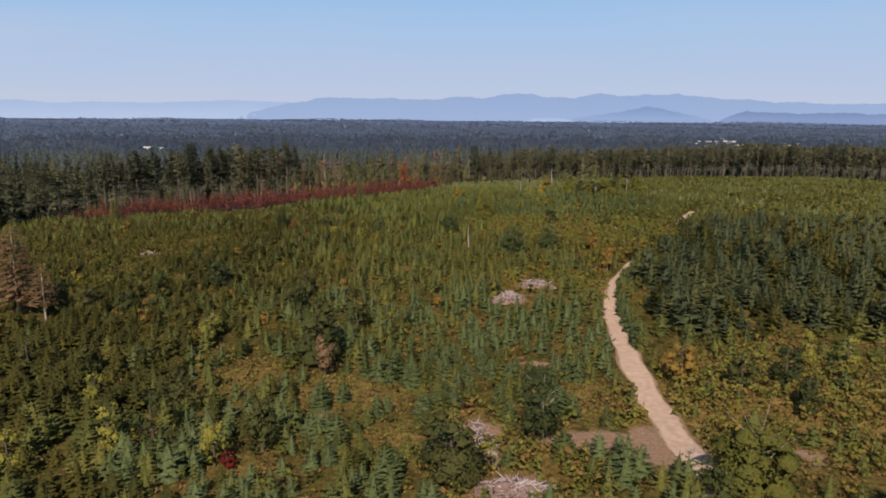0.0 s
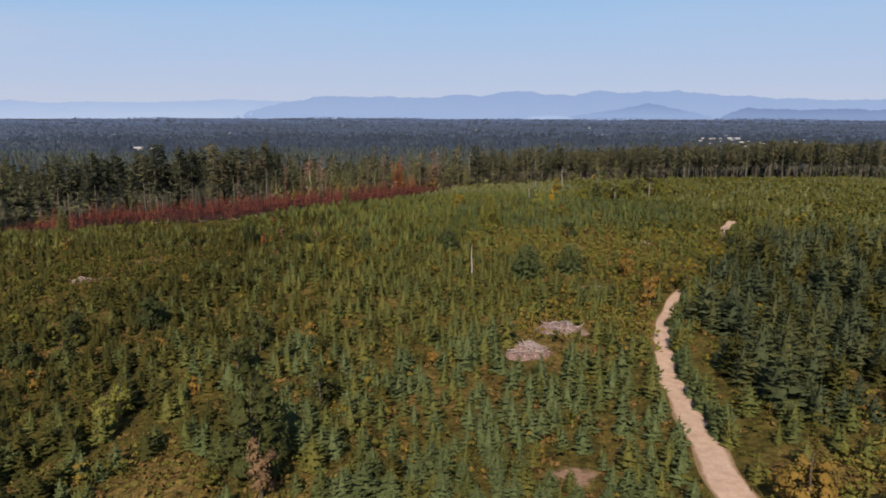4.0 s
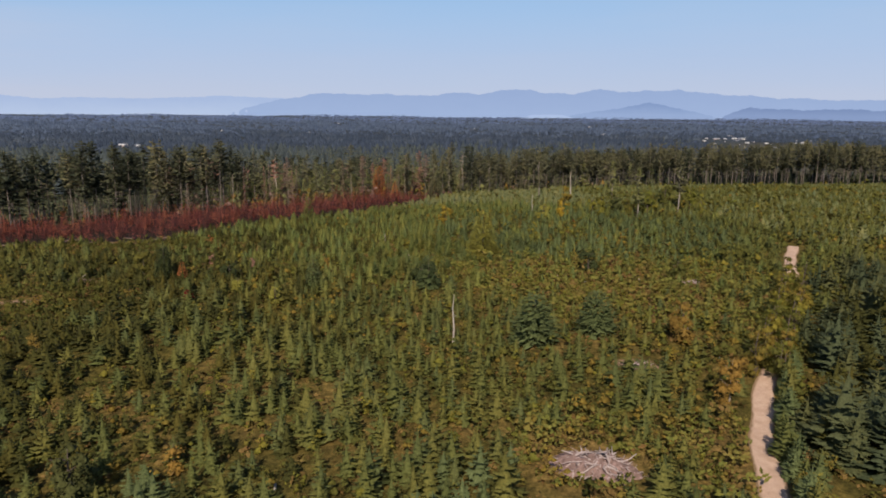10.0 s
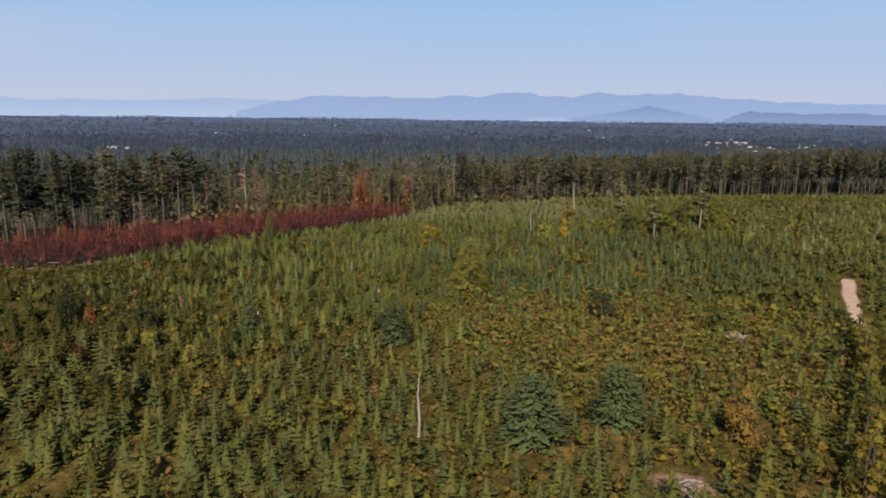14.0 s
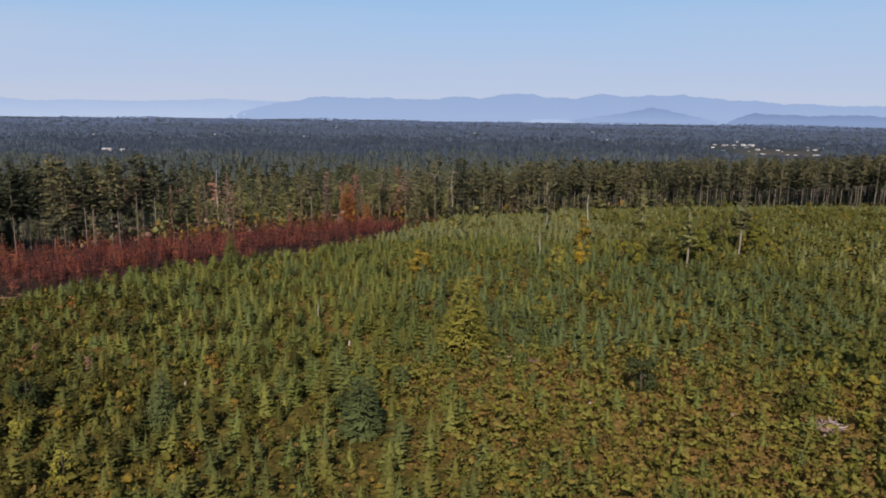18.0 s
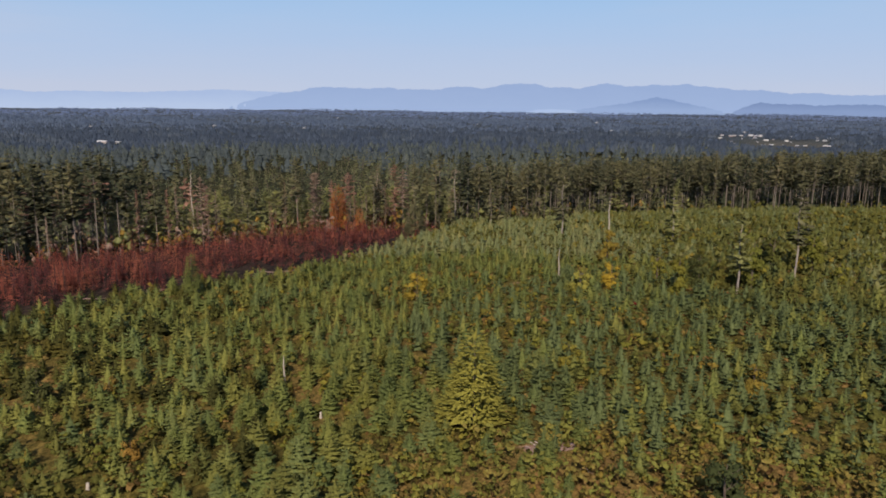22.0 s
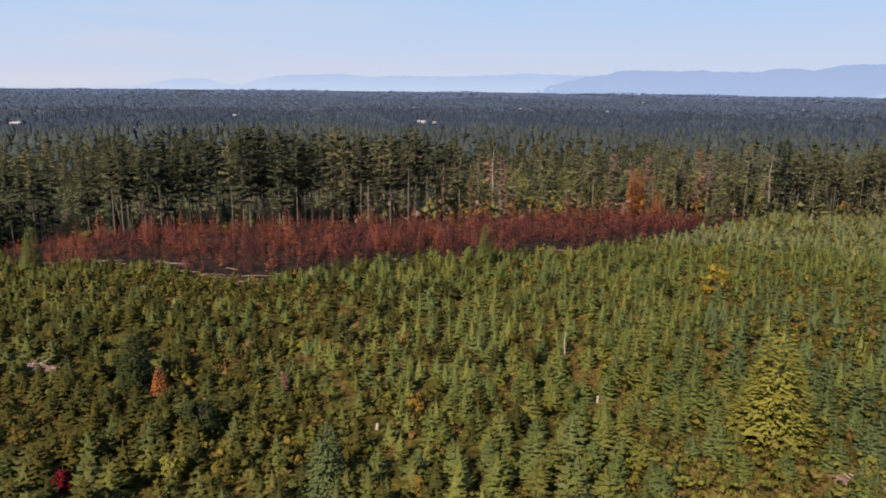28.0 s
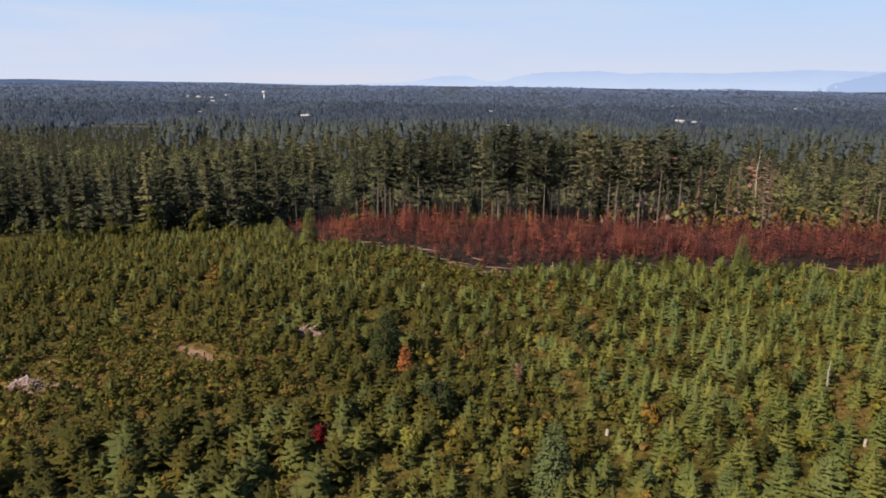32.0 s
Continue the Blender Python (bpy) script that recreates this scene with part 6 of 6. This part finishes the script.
half_dead(87, 338, 20.0, 2.9, M_OLD, "tall fir with dark top and bare pale lower trunk", 0.36)
half_dead(47.4, 400, 19.0, 3.2, M_OLD, "tall half-dead tree with bare pale trunk", 0.25)
snag(59.5, 392, 12.0, 0.30, "broken dead trunk before the wood", 6, 1.2)
snag(37, 340, 7.0, 0.22, "bleached broken dead trunk among firs", 4, 0.7)
half_dead(74, 380, 16.0, 2.8, M_LIGHTWOOD, "half-dead tree with thin light green crown", 0.18)
half_dead(28, 430, 17.0, 3.0, M_OLD, "half-dead tree before the wood edge", 0.2)
snag(-9.5, 281.6, 4.5, 0.20, "short bleached dead trunk among young firs", 3, 0.5)
snag(-70, 420, 25, 0.34, "tall bare dead trunk at the burnt wood edge", 12, 1.6)
snag(-12, 448, 24, 0.32, "tall bare grey dead trunk before the wood", 14, 1.8, M_GREYTWIG, 160)
snag(16, 446, 22, 0.32, "tall bare grey dead trunk before the wood", 14, 1.8, M_GREYTWIG, 160)


# ---------------------------------------------------------------- stumps, logs, slash
LOG_MESHES = []
for ln, r in ((4.5, 0.16), (3.2, 0.12), (6.0, 0.18), (2.4, 0.10), (5.0, 0.09), (3.6, 0.20)):
    v, t = tube([(-ln / 2, 0, 0), (-ln * 0.15, 0.05 * ln, 0.02 * ln), (ln * 0.2, -0.03 * ln, 0.0), (ln / 2, 0.04 * ln, 0.02 * ln)], [r, r * 0.95, r * 0.8, r * 0.45], 6)
    me = mesh_from("log", v, t)
    me.materials.append(M_LOG)
    LOG_MESHES.append(me)


def log_pile(x, y, a, b, n, high, label, turn=0.0):
    e = thing("log_pile", x, y, label, "log pile")
    e.rotation_euler = (0, 0, turn)
    v, t = [], []
    base = []
    for i in range(17):
        for j in range(13):
            u, w = (i / 8 - 1.0), (j / 6 - 1.0)
            base.append((u * a, w * b, max(-0.5, high * 0.70 * (1 - min(1.5, (u * u + w * w) * RNG.uniform(0.8, 1.35))) * (1 + 0.35 * math.sin(i * 1.9 + j)) + RNG.uniform(-0.38, 0.38))))
    for i in range(16):
        for j in range(12):
            k = i * 13 + j
            t += [(k, k + 13, k + 14), (k, k + 14, k + 1)]
    part("mound", (np.array(base), np.array(t)), M_SLASH, e, "mound of broken pinkish grey twigs")
    for _ in range(n):
        d, g_ = math.sqrt(RNG.random()), RNG.uniform(0, 6.28)
        lx, ly = math.cos(g_) * d * a * 0.85, math.sin(g_) * d * b * 0.85
        o = part("log", LOG_MESHES[int(RNG.integers(0, 6))], None, e)
        o.location = (lx, ly, max(0.1, high * (1 - d * d) * 0.8 + RNG.uniform(-0.1, 0.25)))
        o.rotation_euler = (RNG.uniform(-0.25, 0.25), RNG.uniform(-0.55, 0.55), g_ + RNG.uniform(-0.9, 0.9))
        q = float(RNG.uniform(0.25, 0.70))
        o.scale = (q, q, q)
    return e


log_pile(14.8, 154.5, 4.0, 2.7, 120, 2.3, "bleached grey slash pile of logs and branches", 0.3)
log_pile(22.2, 165.5, 5.0, 2.7, 120, 1.9, "bleached grey slash pile beside another", -0.4)
log_pile(-92, 219, 3.0, 1.7, 34, 1.2, "grey slash pile on the far slope", 0.2)
log_pile(57.7, 240.5, 2.4, 1.6, 22, 0.8, "small bleached pile of logs on dry grass", 0.5)
log_pile(5.7, 87.0, 1.5, 7.2, 80, 0.5, "pale bleached branches strewn on bare earth", 0.17)
log_pile(9.0, 74.5, 5.0, 2.6, 90, 1.2, "pale bleached branches heaped on bare earth", -0.2)
log_pile(35.0, 195.5, 2.6, 1.2, 14, 0.5, "low bleached logs lying in the shrubs", 0.9)
log_pile(-79, 256.5, 3.5, 0.9, 12, 0.4, "grey logs lying on a bare strip", 0.1)
log_pile(24, 262, 2.8, 0.9, 10, 0.3, "pale logs lying on dry grass", 0.2)


def stump(x, y, h, r):
    e = thing("tree_stump", x, y, "pale cut tree stump among young firs", "stump", "cut stumps of the slope")
    part("stem", tube([(0, 0, -0.2), (0, 0, 0.25 * h), (0.03, 0, h)], [r * 0.95, r * 0.66, r * 0.58], 9), M_SILVER, e)


for x, y, h, r in ((-23.6, 255.5, 1.5, 0.4), (-2.8, 271.3, 1.6, 0.35), (36.1, 241.8, 0.7, 0.5), (-12, 163.5, 1.2, 0.35), (27, 257, 0.7, 0.3), (22, 251, 0.6, 0.3), (9, 283, 1.3, 0.3), (-66, 322, 0.6, 0.4), (31, 247, 0.6, 0.35), (48, 244, 0.6, 0.4)):
    stump(x, y, h * 0.5, r * 0.7)

# charred and grey logs along the front of the burnt strip
for k in range(26):
    x = -150 + 5.2 * k + float(RNG.uniform(-2, 2))
    y = float(line_y(BURN_FRONT, x)) + float(RNG.uniform(1.0, 7.0))
    e = thing("fallen_log", x, y, "grey half-charred log lying on black ground", "log", "fallen logs of the burnt strip")
    ln, q = float(RNG.uniform(3.0, 7.5)), float(RNG.uniform(0.12, 0.24))
    a = float(RNG.uniform(-0.5, 0.5))
    e.rotation_euler = (0, 0, a)
    dz = float(land(x + math.cos(a), y + math.sin(a)) - land(x - math.cos(a), y - math.sin(a))) / 2
    part("stem", tube([(-ln / 2, 0, q - dz * ln / 2), (-ln * 0.1, 0.06 * ln, q - dz * ln * 0.1), (ln * 0.3, -0.02 * ln, q + dz * ln * 0.3), (ln / 2, 0.03 * ln, q + dz * ln / 2)], [q, q * 0.9, q * 0.7, q * 0.4], 7), M_SLASH if k % 3 else M_CHAR, e)
